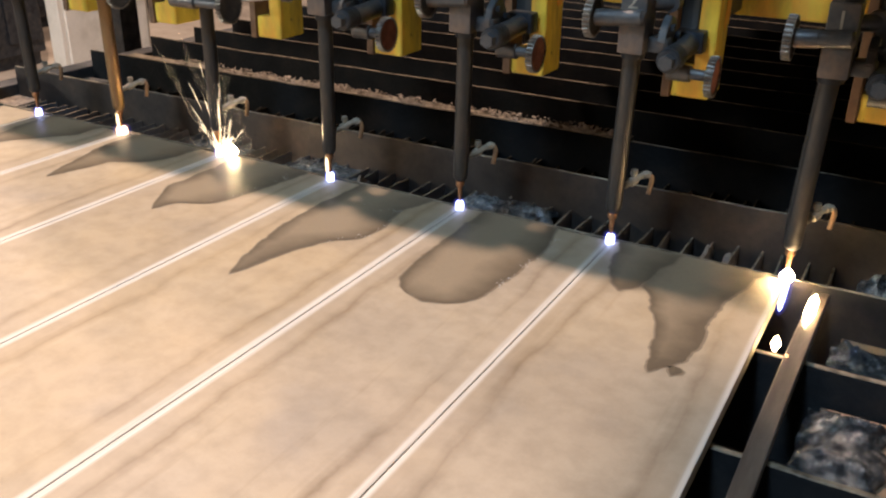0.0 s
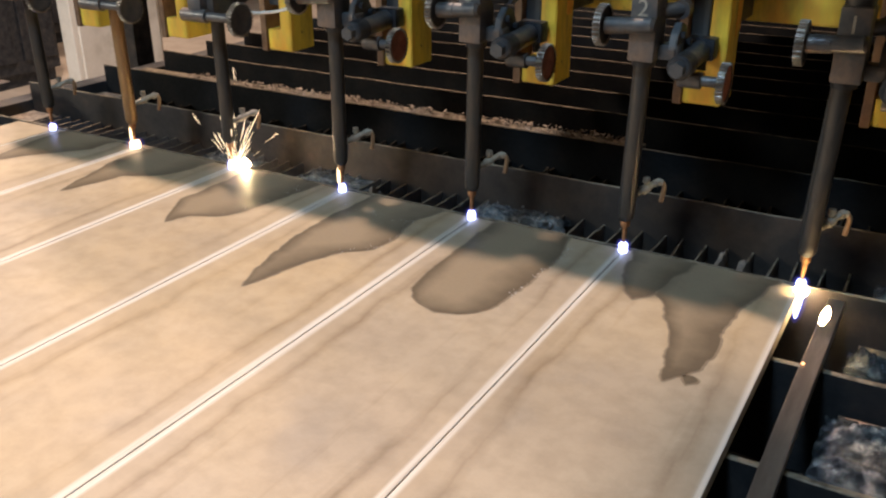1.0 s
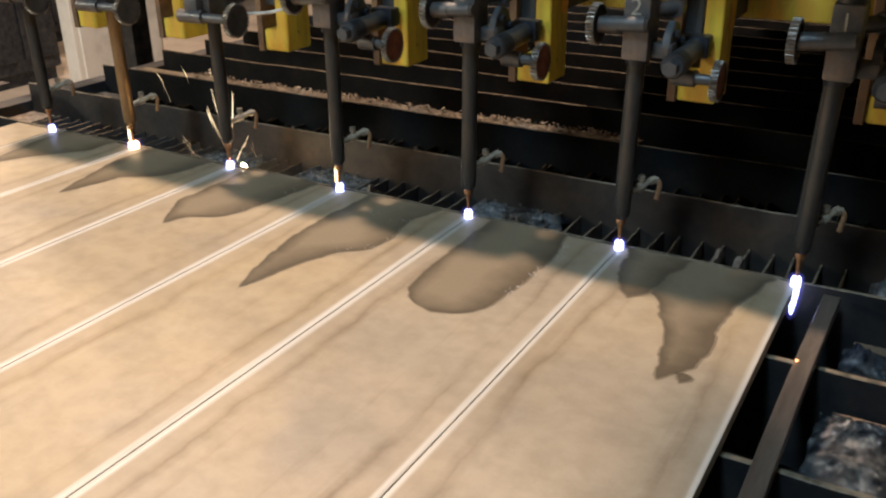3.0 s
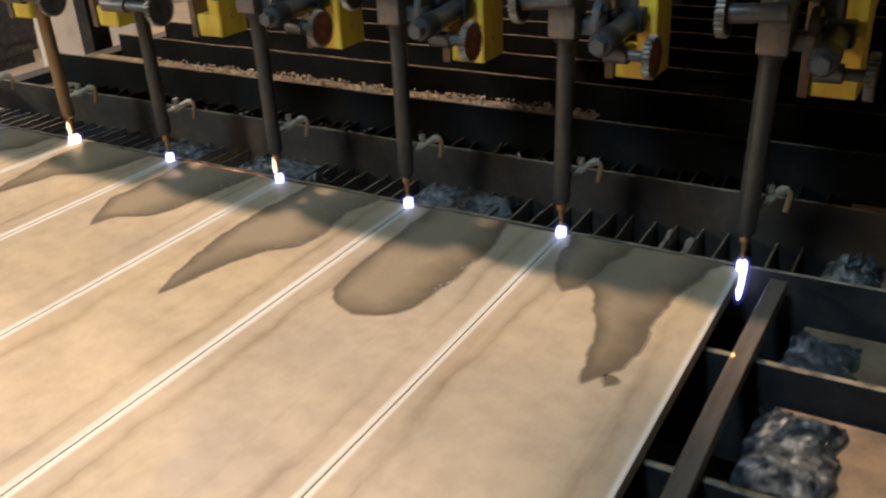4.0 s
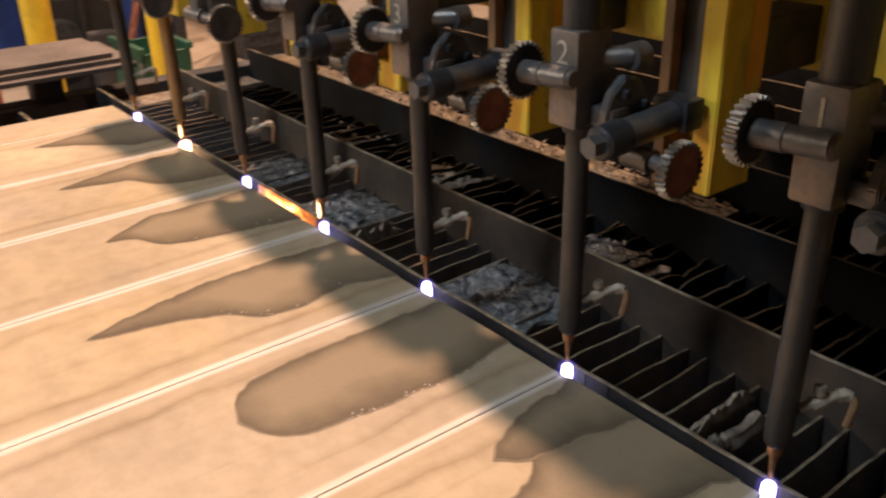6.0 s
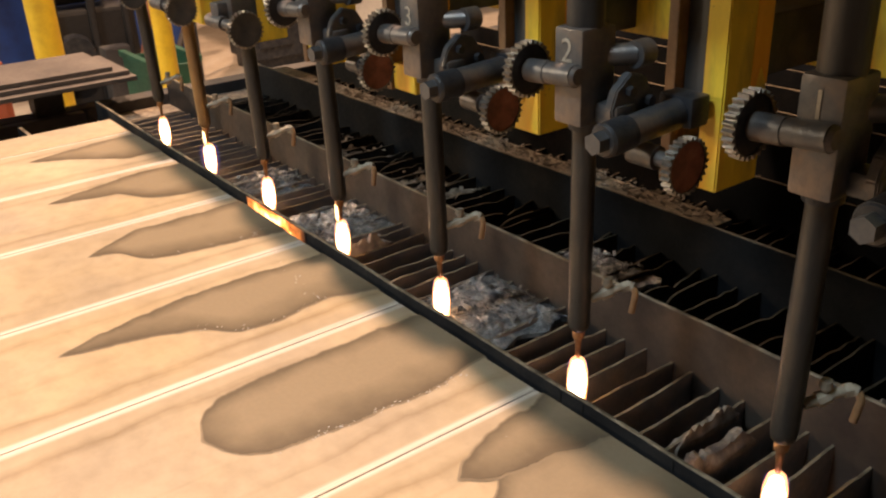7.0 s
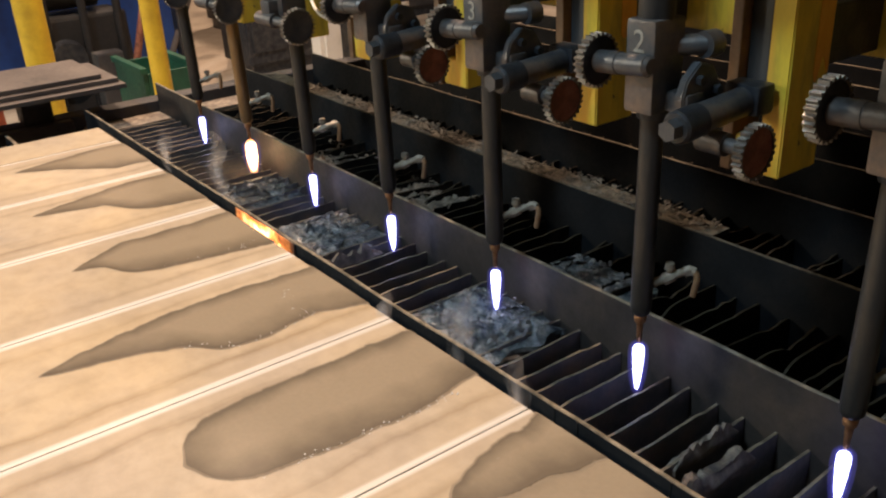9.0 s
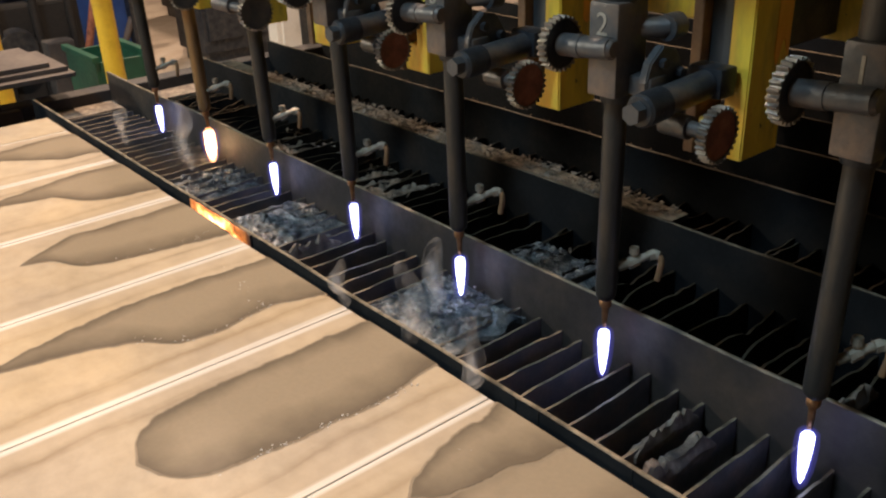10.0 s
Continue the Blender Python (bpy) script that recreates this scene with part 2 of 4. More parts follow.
M_POST = worn("safety_yellow_paint", (0.75, 0.52, 0.04), (0.5, 0.33, 0.03), (0.85, 0.62, 0.07), 9, 0.45)
M_FLANGE = worn("brown_primed_steel", (0.25, 0.14, 0.07), (0.12, 0.07, 0.04), (0.36, 0.22, 0.11), 18, 0.6)
M_CHALK = worn("chalk_white_paint", (0.45, 0.42, 0.36), (0.22, 0.2, 0.17), (0.6, 0.56, 0.5), 80, 0.8)
M_SLAG = worn("crusted_slag", (0.23, 0.26, 0.29), (0.03, 0.044, 0.066), (0.76, 0.72, 0.67), 48, 0.3, 0.45, 0.006)
M_GLINT = worn("glassy_dark_slag", (0.12, 0.135, 0.155), (0.02, 0.026, 0.036), (0.6, 0.58, 0.55), 60, 0.22, 0.7, 0.007)
M_TRAY = worn("rusty_tray_plate", (0.22, 0.15, 0.09), (0.10, 0.07, 0.05), (0.34, 0.24, 0.15), 16, 0.7, 0.1, 0.002)
M_DUST = worn("dusty_scale_chips", (0.20, 0.165, 0.13), (0.06, 0.05, 0.045), (0.40, 0.34, 0.28), 50, 0.8)
M_STACK = worn("stacked_plate_steel", (0.105, 0.088, 0.082), (0.06, 0.052, 0.05), (0.15, 0.13, 0.115), 8, 0.6, 0.15)
M_CONCRETE = worn("dusty_concrete", (0.42, 0.36, 0.29), (0.24, 0.20, 0.165), (0.55, 0.48, 0.4), 2.2, 0.85, 0.0, 0.003)
M_WALL = worn("sooty_hall_cladding", (0.10, 0.095, 0.09), (0.05, 0.048, 0.046), (0.15, 0.14, 0.13), 1.3, 0.8)
M_BLUE = worn("blue_painted_sheet", (0.012, 0.05, 0.22), (0.006, 0.02, 0.09), (0.02, 0.08, 0.3), 4, 0.45)
M_GREEN = worn("green_painted_steel", (0.012, 0.085, 0.05), (0.006, 0.04, 0.026), (0.025, 0.13, 0.08), 6, 0.5)
M_RED = worn("red_oxide_paint", (0.26, 0.06, 0.03), (0.13, 0.035, 0.02), (0.36, 0.1, 0.05), 7, 0.6)
M_WHITE = worn("dirty_white_sheet", (0.72, 0.70, 0.65), (0.5, 0.48, 0.43), (0.8, 0.78, 0.74), 5, 0.6)
M_BLACK = worn("greasy_black_casting", (0.010, 0.010, 0.011), (0.005, 0.005, 0.006), (0.022, 0.02, 0.019), 6, 0.75)
M_FLAME = glow("cutting_flame", (0.55, 0.58, 1.0), 7.0)
# gold barrel colour with the neighbouring sparks' light painted in
M_GOLD = worn("spark_lit_barrel", (0.3, 0.19, 0.09), (0.13, 0.085, 0.05), (0.48, 0.31, 0.14), 22, 0.36, 0.5, 0.0008, (1, 1, 0.25))
M_FLAME_WARM = glow("yellow_flame", (1.0, 0.66, 0.34), 10.0)
M_SPARK = glow("spark", (1.0, 0.72, 0.4), 7.0)
M_MOLTEN = glow("molten_slag", (1.0, 0.62, 0.26), 70.0)
M_CORE = glow("white_hot_cut", (1.0, 0.66, 0.3), 330.0)
# glow for the bright glint along a nozzle
M_NOZZLE_GLINT = glow("painted_nozzle_glint", (1.0, 0.74, 0.38), 4.0)
M_EMBER = glow("dying_ember", (1.0, 0.42, 0.14), 5.0)


def envelope(name, colour, strength, share):
    """Thin burning gas round a flame: mostly clear, faintly glowing."""
    m = bpy.data.materials.new(name)
    m.use_nodes = True
    nt = m.node_tree
    nt.nodes.remove(nt.nodes["Principled BSDF"])
    clear, lit, blend = nt.nodes.new("ShaderNodeBsdfTransparent"), nt.nodes.new("ShaderNodeEmission"), nt.nodes.new("ShaderNodeMixShader")
    lit.inputs[0].default_value, lit.inputs[1].default_value = (*colour, 1), strength
    blend.inputs[0].default_value = share
    nt.links.new(clear.outputs[0], blend.inputs[1])
    nt.links.new(lit.outputs[0], blend.inputs[2])
    nt.links.new(blend.outputs[0], nt.nodes["Material Output"].inputs[0])
    return m


M_BEAD, _nt, _b = material("water_bead")
_b.inputs["Base Color"].default_value = (0.8, 0.8, 0.8, 1)
_b.inputs["Roughness"].default_value = 0.08
_b.inputs["Transmission Weight"].default_value = 0.35
_b.inputs["IOR"].default_value = 1.33
M_HALO = envelope("blue_gas_envelope", (0.18, 0.18, 1.0), 2.2, 0.045)
M_GLOW = envelope("faint_violet_glow", (0.2, 0.18, 1.0), 2.2, 0.025)
M_HALO_WARM = envelope("orange_gas_envelope", (1.0, 0.42, 0.14), 3.5, 0.06)
M_PLUME = envelope("orange_burning_gas", (1.0, 0.60, 0.27), 24.0, 0.6)
M_PLUME_EDGE = envelope("orange_gas_fringe", (1.0, 0.42, 0.15), 9.0, 0.14)
M_HOT = hot_steel()


# ---- mesh helpers ----
def box(bm, x0, x1, y0, y1, z0, z1, bevel=0.0):
    made = bmesh.ops.create_cube(bm, size=1, matrix=Matrix.LocRotScale(((x0 + x1) / 2, (y0 + y1) / 2, (z0 + z1) / 2), None, (x1 - x0, y1 - y0, z1 - z0)))
    if bevel:
        edges = list({e for v in made["verts"] for e in v.link_edges})
        bmesh.ops.bevel(bm, geom=edges, offset=bevel, segments=2, profile=0.6, affect="EDGES")
    return bm


def rod(bm, p0, p1, r0, r1=None, seg=20):
    """A capped, tapered round bar from p0 to p1."""
    p0, p1 = Vector(p0), Vector(p1)
    turn = (p1 - p0).to_track_quat("Z", "Y").to_matrix().to_4x4()
    bmesh.ops.create_cone(bm, cap_ends=True, segments=seg, radius1=r0, radius2=r0 if r1 is None else r1, depth=(p1 - p0).length, matrix=Matrix.Translation((p0 + p1) / 2) @ turn)
    return bm


def lathe(bm, profile, seg=16):
    """Turns (radius, z) pairs round the z axis."""
    rings = [[bm.verts.new((r * math.cos(a), r * math.sin(a), z)) for a in (2 * math.pi * i / seg for i in range(seg))] for r, z in profile]
    for low, high in zip(rings, rings[1:]):
        for i in range(seg):
            bm.faces.new((low[i], low[(i + 1) % seg], high[(i + 1) % seg], high[i]))
    bm.faces.new(rings[0][::-1])
    bm.faces.new(rings[-1])
    bmesh.ops.recalc_face_normals(bm, faces=bm.faces)
    return bm


def part(name, bm, mat, parent=None, label="", smooth=False):
    me = bpy.data.meshes.new(name)
    bm.to_mesh(me)
    bm.free()
    me.materials.append(mat)
    if smooth:
        me.shade_smooth()
        try:
            me.set_sharp_from_angle(angle=radians(35))
        except AttributeError:
            pass
    ob = new(name, me)
    if parent:
        ob.parent = parent
    if label:
        tagged(ob, label)
    return ob


def bm_new():
    return bmesh.new()


# ---- hall ----
floor = tagged(part("floor", box(bm_new(), -14, 8, -8, 12, -0.2, 0.0), M_CONCRETE), "dusty grey-brown concrete workshop floor", "floor", kind="structure")
for nm, b in (("wall_north", (-14, 8, 12, 12.2, 0, 8)), ("wall_south", (-14, 8, -8.2, -8, 0, 8)), ("wall_west", (-14.2, -14, -8.2, 12.2, 0, 8)), ("wall_east", (8, 8.2, -8.2, 12.2, 0, 8))):
    tagged(part(nm, box(bm_new(), *b), M_WALL), "sooty dark sheet-clad workshop wall", "wall", kind="structure")
tagged(part("ceiling", box(bm_new(), -14.2, 8.2, -8.2, 12.2, 8, 8.2), M_WALL), "dark workshop roof underside", "ceiling", kind="structure")

# ---- cutting table ----
PLATE_TOP, PLATE_LOW, SLAT_TOP, BAR_TOP = 0.70, 0.676, 0.676, 0.737
BARS = [0.024, 0.256, 0.53, 0.785, 0.99, 1.19, 1.38, 1.56, 1.74, 1.92, 2.10, 2.28, 2.46, 2.64]
table = new("cutting_table")
tagged(table, "dark steel cutting table frame under the plate", "cutting table")
bed = new("slat_bed")
tagged(bed, "burnt bed of upright steel bars and slats", "slat bed")


def bar_mesh(x0, x1, y, top, low, thick):
    bm = bm_new()
    xs = np.linspace(x0, x1, 64)
    rows = []
    for i, x in enumerate(xs):
        dz = noise.noise(Vector((x * 5, y * 9, 0))) * 0.0022 + noise.noise(Vector((x * 31, y, 3))) * 0.0012
        dy = noise.noise(Vector((x * 2.3, y * 5, 7))) * 0.002
        rows.append([bm.verts.new((x, y + dy, low)), bm.verts.new((x, y + dy, top + dz - 0.0015)), bm.verts.new((x, y + dy + 0.0015, top + dz)), bm.verts.new((x, y + dy + thick - 0.0015, top + dz)), bm.verts.new((x, y + dy + thick, top + dz - 0.0015)), bm.verts.new((x, y + dy + thick, low))])
    for a, b in zip(rows, rows[1:]):
        for j in range(6):
            bm.faces.new((a[j], a[(j + 1) % 6], b[(j + 1) % 6], b[j]))
    bm.faces.new(rows[0])
    bm.faces.new(rows[-1][::-1])
    bmesh.ops.recalc_face_normals(bm, faces=bm.faces)
    return bm


# from the third bar back, the bars' colour carries the shade
for i, y in enumerate(BARS):
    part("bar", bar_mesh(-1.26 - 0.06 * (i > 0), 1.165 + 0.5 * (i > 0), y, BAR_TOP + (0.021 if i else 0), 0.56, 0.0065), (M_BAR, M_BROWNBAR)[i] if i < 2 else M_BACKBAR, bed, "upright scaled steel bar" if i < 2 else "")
for y in (-0.19, -0.45, -0.71, -0.97):
    part("support_bar", bar_mesh(-1.26, 1.5, y, PLATE_LOW - 0.002, 0.5, 0.01), M_BAR, table)


def slat_mesh(y0, y1, seed, eaten):
    """A thin burnt slat with an uneven, eaten top edge."""
    bm = bm_new()
    n = 17
    rows = []
    for i in range(n):
        y = y0 + (y1 - y0) * i / (n - 1)
        top = SLAT_TOP + 0.0022 * noise.noise(Vector((seed * 3.1, y * 22, 1))) - 0.5 * eaten * max(0, noise.noise(Vector((seed, y * 14, 5)))) - 0.4 * eaten * max(0, noise.noise(Vector((seed, y * 55, 7))))
        dx = 0.0018 * noise.noise(Vector((seed * 1.7, y * 6, 9)))
        rows.append([bm.verts.new((dx - 0.002, y, 0.58)), bm.verts.new((dx - 0.002, y, top)), bm.verts.new((dx + 0.002, y, top)), bm.verts.new((dx + 0.002, y, 0.58))])
    for a, b in zip(rows, rows[1:]):
        for j in range(4):
            bm.faces.new((a[j], a[(j + 1) % 4], b[(j + 1) % 4], b[j]))
    bm.faces.new(rows[0])
    bm.faces.new(rows[-1][::-1])
    bmesh.ops.recalc_face_normals(bm, faces=bm.faces)
    return bm


for y0, y1 in zip(BARS[:4], BARS[1:5]):
    meshes = []
    for k in range(5):
        # only the first row keeps the grey steel; later rows have shade painted in
        o = part("slat", slat_mesh(y0 + 0.0105, y1 - 0.0005, k + y0 * 10, 0.010 if y0 < 0.1 else 0.03), M_SLAT if y0 < 0.1 else M_SHADESLAT, bed)
        meshes.append(o.data)
        o.location.x = -1.2 + 0.043 * k
    for k in range(5, 51):
        o = new("slat", meshes[(k * 3) % 5])
        o.parent = bed
        o.location.x = -1.2 + 0.043 * k + random.uniform(-0.006, 0.006)
        o.rotation_euler.z = random.uniform(-0.03, 0.03)
for y0, y1 in ((-0.96, -0.72), (-0.70, -0.46), (-0.44, -0.2), (-0.175, 0.0215), (0.033, 0.2535), (0.265, 0.527)):
    part("side_tray", box(bm_new(), 1.0, 1.69, y0, y1, 0.608, 0.619, 0.001), M_TRAY, table, "rusty brown tray plate between the bars")
part("catch_tray", box(bm_new(), -1.35, 1.7, -2.7, 2.8, 0.24, 0.33), M_TABLE, table)
part("side_frame", box(bm_new(), -1.40, -1.33, -2.7, 2.7, 0.0, 0.668, 0.004), M_TABLE, table)
part("side_frame", box(bm_new(), 1.70, 1.78, -2.7, 2.7, 0.0, 0.668, 0.004), M_TABLE, table)
part("end_ledge", box(bm_new(), -1.325, -1.225, 0.03, 0.26, 0.655, 0.672, 0.002), M_DUST, bed, "dusty ledge at the table's end")
part("end_ledge", box(bm_new(), -1.325, -1.225, 0.285, 0.52, 0.655, 0.672, 0.002), M_DUST, bed)
part("end_rail", box(bm_new(), -1.325, -1.29, -1.6, 0.0, 0.62, 0.668, 0.003), M_STACK, table)
for x in (0.622, 0.661, 0.801):
    part("saw_mark", box(bm_new(), x, x + 0.0018, 0.0228, 0.0238, 0.69, 0.7335), M_BLACK_MARK, bed)
hot = part("hot_patch", box(bm_new(), -0.275, -0.035, 0.0212, 0.0236, 0.7015, 0.7345, 0.0008), M_HOT, bed, "orange-hot patch on the bar's face")

# ---- steel plate cut into strips ----
KERF = [-0.9, -0.605, -0.301, 0.0, 0.303, 0.604, 0.9]
GAP = 0.0009


def strip_mesh(half, y0, y1):
    bm = bm_new()
    box(bm, -half, half, y0, y1, PLATE_LOW - PLATE_TOP, 0, 0.0012)
    return bm


ON_PLATE = []
for a, b in zip(KERF, KERF[1:]):
    half = (b - a) / 2 - GAP
    o = part("steel_strip", strip_mesh(half, -2.6, 0.0), M_PLATE)
    o.location = ((a + b) / 2, 0.0195, PLATE_TOP)
    ON_PLATE.append(o)
    tagged(o, "flame-cut tan steel strip with pale burnt edges on the table", "steel strip", "strips cut from the plate")
o = part("edge_offcut", strip_mesh(0.0735, -2.6, 0.0), M_PLATE)
o.location = (-0.976, 0.0195, PLATE_TOP)
ON_PLATE.append(o)
tagged(o, "narrow tan steel edge strip beside the outermost cut", "steel strip", "strips cut from the plate")

# the trimmed edge: a narrow bar, warped, lying a little apart
bm = bm_new()
rows = []
for i in range(30):
    y = 0.0 - 2.5 * i / 29
    dx, w = 0.004 * math.sin(y * 4), 0.0125
    rows.append([bm.verts.new((dx - w, y, -0.024)), bm.verts.new((dx - w, y, -0.001)), bm.verts.new((dx - w + 0.001, y, 0)), bm.verts.new((dx + w - 0.001, y, 0)), bm.verts.new((dx + w, y, -0.001)), bm.verts.new((dx + w, y, -0.024))])
for a, b in zip(rows, rows[1:]):
    for j in range(6):
        bm.faces.new((a[j], a[(j + 1) % 6], b[(j + 1) % 6], b[j]))
bm.faces.new(rows[0])
bm.faces.new(rows[-1][::-1])
bmesh.ops.recalc_face_normals(bm, faces=bm.faces)
M_TRIM = worn("scaled_trim_steel", (0.19, 0.16, 0.14), (0.10, 0.085, 0.075), (0.28, 0.24, 0.21), 9, 0.38, 0.45, 0.0008, (4, 0.5, 1))
trim = part("edge_trim", bm, M_TRIM)
trim.location = (0.957, 0.0, PLATE_TOP - 0.0001)
tagged(trim, "thin brown steel trimming cut from the plate's edge", "steel offcut")


def patch_mesh(knots, seed, left, right, tip, ragged):
    """Knots of (y, left x, right x) from the plate's end to the tip, smoothed, with a ragged outline."""
    ys = np.array([k[0] for k in knots])
    n = 220
    yy = np.linspace(ys[0], ys[-1] + tip, n + 1)
    xl = np.interp(-yy, -ys, [k[1] for k in knots])
    xr = np.interp(-yy, -ys, [k[2] for k in knots])
    soft = np.hanning(25) / np.hanning(25).sum()
    xl, xr = (np.convolve(np.pad(q, 12, mode="edge"), soft, "valid") for q in (xl, xr))
    end = np.sqrt(np.clip((yy - yy[-1]) / 0.012, 0, 1))
    mid = (xl + xr) / 2
    xl, xr = np.minimum(xl + left, xr - right * 0.6), np.maximum(xr - right, xl + left)
    mid = (xl + xr) / 2
    xl, xr = mid + (xl - mid) * end, mid + (xr - mid) * end
    bm = bm_new()
    rows = []
    dry = bm.verts.layers.float.new("dryness")
    for y, a, b in zip(yy, xl, xr):
        f = max(0.0, min(1, (b - a) / 0.04)) * ragged
        j = [f * (0.007 * noise.noise(Vector((y * 22, seed, q))) + 0.0028 * noise.noise(Vector((y * 75, seed, q + 4))) + 0.0012 * noise.noise(Vector((y * 230, seed, q + 8)))) for q in (0, 20)]
        a, b = a + j[0], max(a + j[0] + 0.0002, b + j[1])
        row = []
        for q in np.linspace(0, 1, 17):
            w = bm.verts.new((a + (b - a) * q, y, 0))
            inner = min((b - a) * q / 0.035, (b - a) * (1 - q) / 0.075, (y - yy[-1]) / 0.07, 1.0)
            w[dry] = max(0.0, inner) ** 0.8
            row.append(w)
        rows.append(row)
    for a, b in zip(rows, rows[1:]):
        for q in range(16):
            bm.faces.new((a[q], a[q + 1], b[q + 1], b[q]))
    bmesh.ops.recalc_face_normals(bm, faces=bm.faces)
    if sum(f.normal.z for f in bm.faces) < 0:
        bmesh.ops.reverse_faces(bm, faces=bm.faces)
    return bm


def wet_patch(knots, seed):
    """A water film, dark at its margin and drying inside, with a half-dried edge round it."""
    o = new("wet_patch")
    part("drying_edge", patch_mesh(knots, seed, -0.003, -0.004, -0.004, 1.05), M_DRYING, o, "half-dried pale brown edge").location.z = -0.0004
    part("water_film", patch_mesh(knots, seed, 0.0, 0.0, 0.0, 1.0), M_WET, o, "brown water film, dark at its margin")
    o.location = (0, 0.013, PLATE_TOP + 0.0008)
    ON_PLATE.append(o)
    return tagged(o, "dark wet patch drying on the steel strip", "water stain", "wet patches on the strips")


wet_patch([(0.008, 0.35, 0.50), (-0.10, 0.35, 0.52), (-0.24, 0.352, 0.512), (-0.31, 0.36, 0.502), (-0.345, 0.385, 0.485), (-0.362, 0.425, 0.44)], 1)
wet_patch([(0.008, 0.07, 0.24), (-0.07, 0.066, 0.212), (-0.14, 0.062, 0.226), (-0.215, 0.064, 0.226), (-0.26, 0.07, 0.175), (-0.33, 0.082, 0.145), (-0.41, 0.108, 0.13), (-0.44, 0.118, 0.122)], 2)
wet_patch([(0.008, -0.26, -0.065), (-0.11, -0.252, -0.085), (-0.19, -0.256, -0.10), (-0.235, -0.24, -0.12), (-0.26, -0.225, -0.18), (-0.305, -0.195, -0.19)], 3)
wet_patch([(0.008, -0.565, -0.365), (-0.08, -0.57, -0.38), (-0.13, -0.56, -0.41), (-0.16, -0.55, -0.47), (-0.22, -0.535, -0.485), (-0.29, -0.51, -0.505)], 4)
wet_patch([(0.008, -0.86, -0.68), (-0.07, -0.865, -0.69), (-0.12, -0.85, -0.73), (-0.18, -0.84, -0.78), (-0.25, -0.82, -0.815)], 5)
wet_patch([(0.008, 0.675, 0.87), (-0.055, 0.68, 0.85), (-0.13, 0.70, 0.832), (-0.18, 0.735, 0.828), (-0.24, 0.76, 0.83), (-0.28, 0.772, 0.836), (-0.33, 0.778, 0.825), (-0.365, 0.786, 0.80), (-0.378, 0.79, 0.795)], 6)
wet_patch([(0.008, 0.62, 0.73), (-0.03, 0.628, 0.725), (-0.07, 0.632, 0.715), (-0.10, 0.64, 0.71), (-0.13, 0.65, 0.705), (-0.15, 0.663, 0.70), (-0.172, 0.676, 0.682)], 8).location.z += 0.0006
wet_patch([(-0.348, 0.818, 0.826), (-0.356, 0.814, 0.834), (-0.366, 0.815, 0.83), (-0.372, 0.818, 0.824)], 7)


def drops(x0, x1, y0, y1, count, seed, slant):
    """Beads of water standing along a wet edge."""
    rnd = random.Random(seed)
    bm = bm_new()
    for _ in range(count):
        q = rnd.random()
        c = (x0 + (x1 - x0) * q + rnd.uniform(-0.006, 0.006), y0 + (y1 - y0) * q + rnd.uniform(-slant, slant), PLATE_TOP + 0.0008)
        r = rnd.uniform(0.0005, 0.0012)
        bmesh.ops.create_icosphere(bm, subdivisions=2, radius=r, matrix=Matrix.Translation(c) @ Matrix.Diagonal((1, 1.3, 0.6, 1)))
    o = part("water_beads", bm, M_BEAD, None, "", True)
    o.location.y = 0.013
    ON_PLATE.append(o)
    return tagged(o, "tiny clear water beads along the wet edge", "water drops", kind="stuff")


drops(0.522, 0.508, -0.05, -0.29, 50, 1, 0.02)
drops(0.226, 0.16, -0.2, -0.27, 10, 5, 0.01)
drops(0.212, 0.228, -0.07, -0.2, 12, 6, 0.01)
drops(-0.09, -0.12, -0.1, -0.23, 8, 7, 0.01)
drops(0.05, 0.215, -0.06, -0.09, 14, 2, 0.02)
drops(-0.10, -0.08, -0.03, -0.06, 10, 3, 0.02)
drops(0.655, 0.68, -0.06, -0.14, 12, 4, 0.02)

# ---- slag and scale ----
ON_BED = []


def slag_heap(x0, x1, y0, y1, z, height, seed, mat=M_SLAG, label="crusted grey slag spatter heaped on the slats"):
    bm = bm_new()
    n, m = 56, 56
    wobble = min(0.026, 0.16 * (x1 - x0))
    grid = []
    for i in range(n):
        row = []
        for j in range(m):
            u, v = i / (n - 1), j / (m - 1)
            x, y = x0 + (x1 - x0) * u, y0 + (y1 - y0) * v
            edge = min(1, 4 * min(u, 1 - u, v, 1 - v))
            h = abs(noise.noise(Vector((x * 34, y * 34, seed)))) + 0.6 * abs(noise.noise(Vector((x * 90, y * 90, seed + 3))))
            k = max(0, 0.35 + noise.noise(Vector((x * 11, y * 11, seed + 9))))
            row.append(bm.verts.new((x + wobble * noise.noise(Vector((u * 5, v * 5, seed))), y + 0.6 * wobble * noise.noise(Vector((v * 5, u * 5, seed + 2))), z + edge * height * (0.3 + h * k * 1.9))))
        grid.append(row)
    for i in range(n - 1):
        for j in range(m - 1):
            bm.faces.new((grid[i][j], grid[i + 1][j], grid[i + 1][j + 1], grid[i][j + 1]))
    low = bmesh.ops.extrude_face_region(bm, geom=bm.faces[:])
    for v in low["geom"]:
        if isinstance(v, bmesh.types.BMVert):
            v.co.z = z - 0.008
    bmesh.ops.recalc_face_normals(bm, faces=bm.faces)
    o = part("slag_crust", bm, mat)
    if x0 < 0.9:
        ON_BED.append(o)
    return tagged(o, label, "slag", "slag heaps on the table")


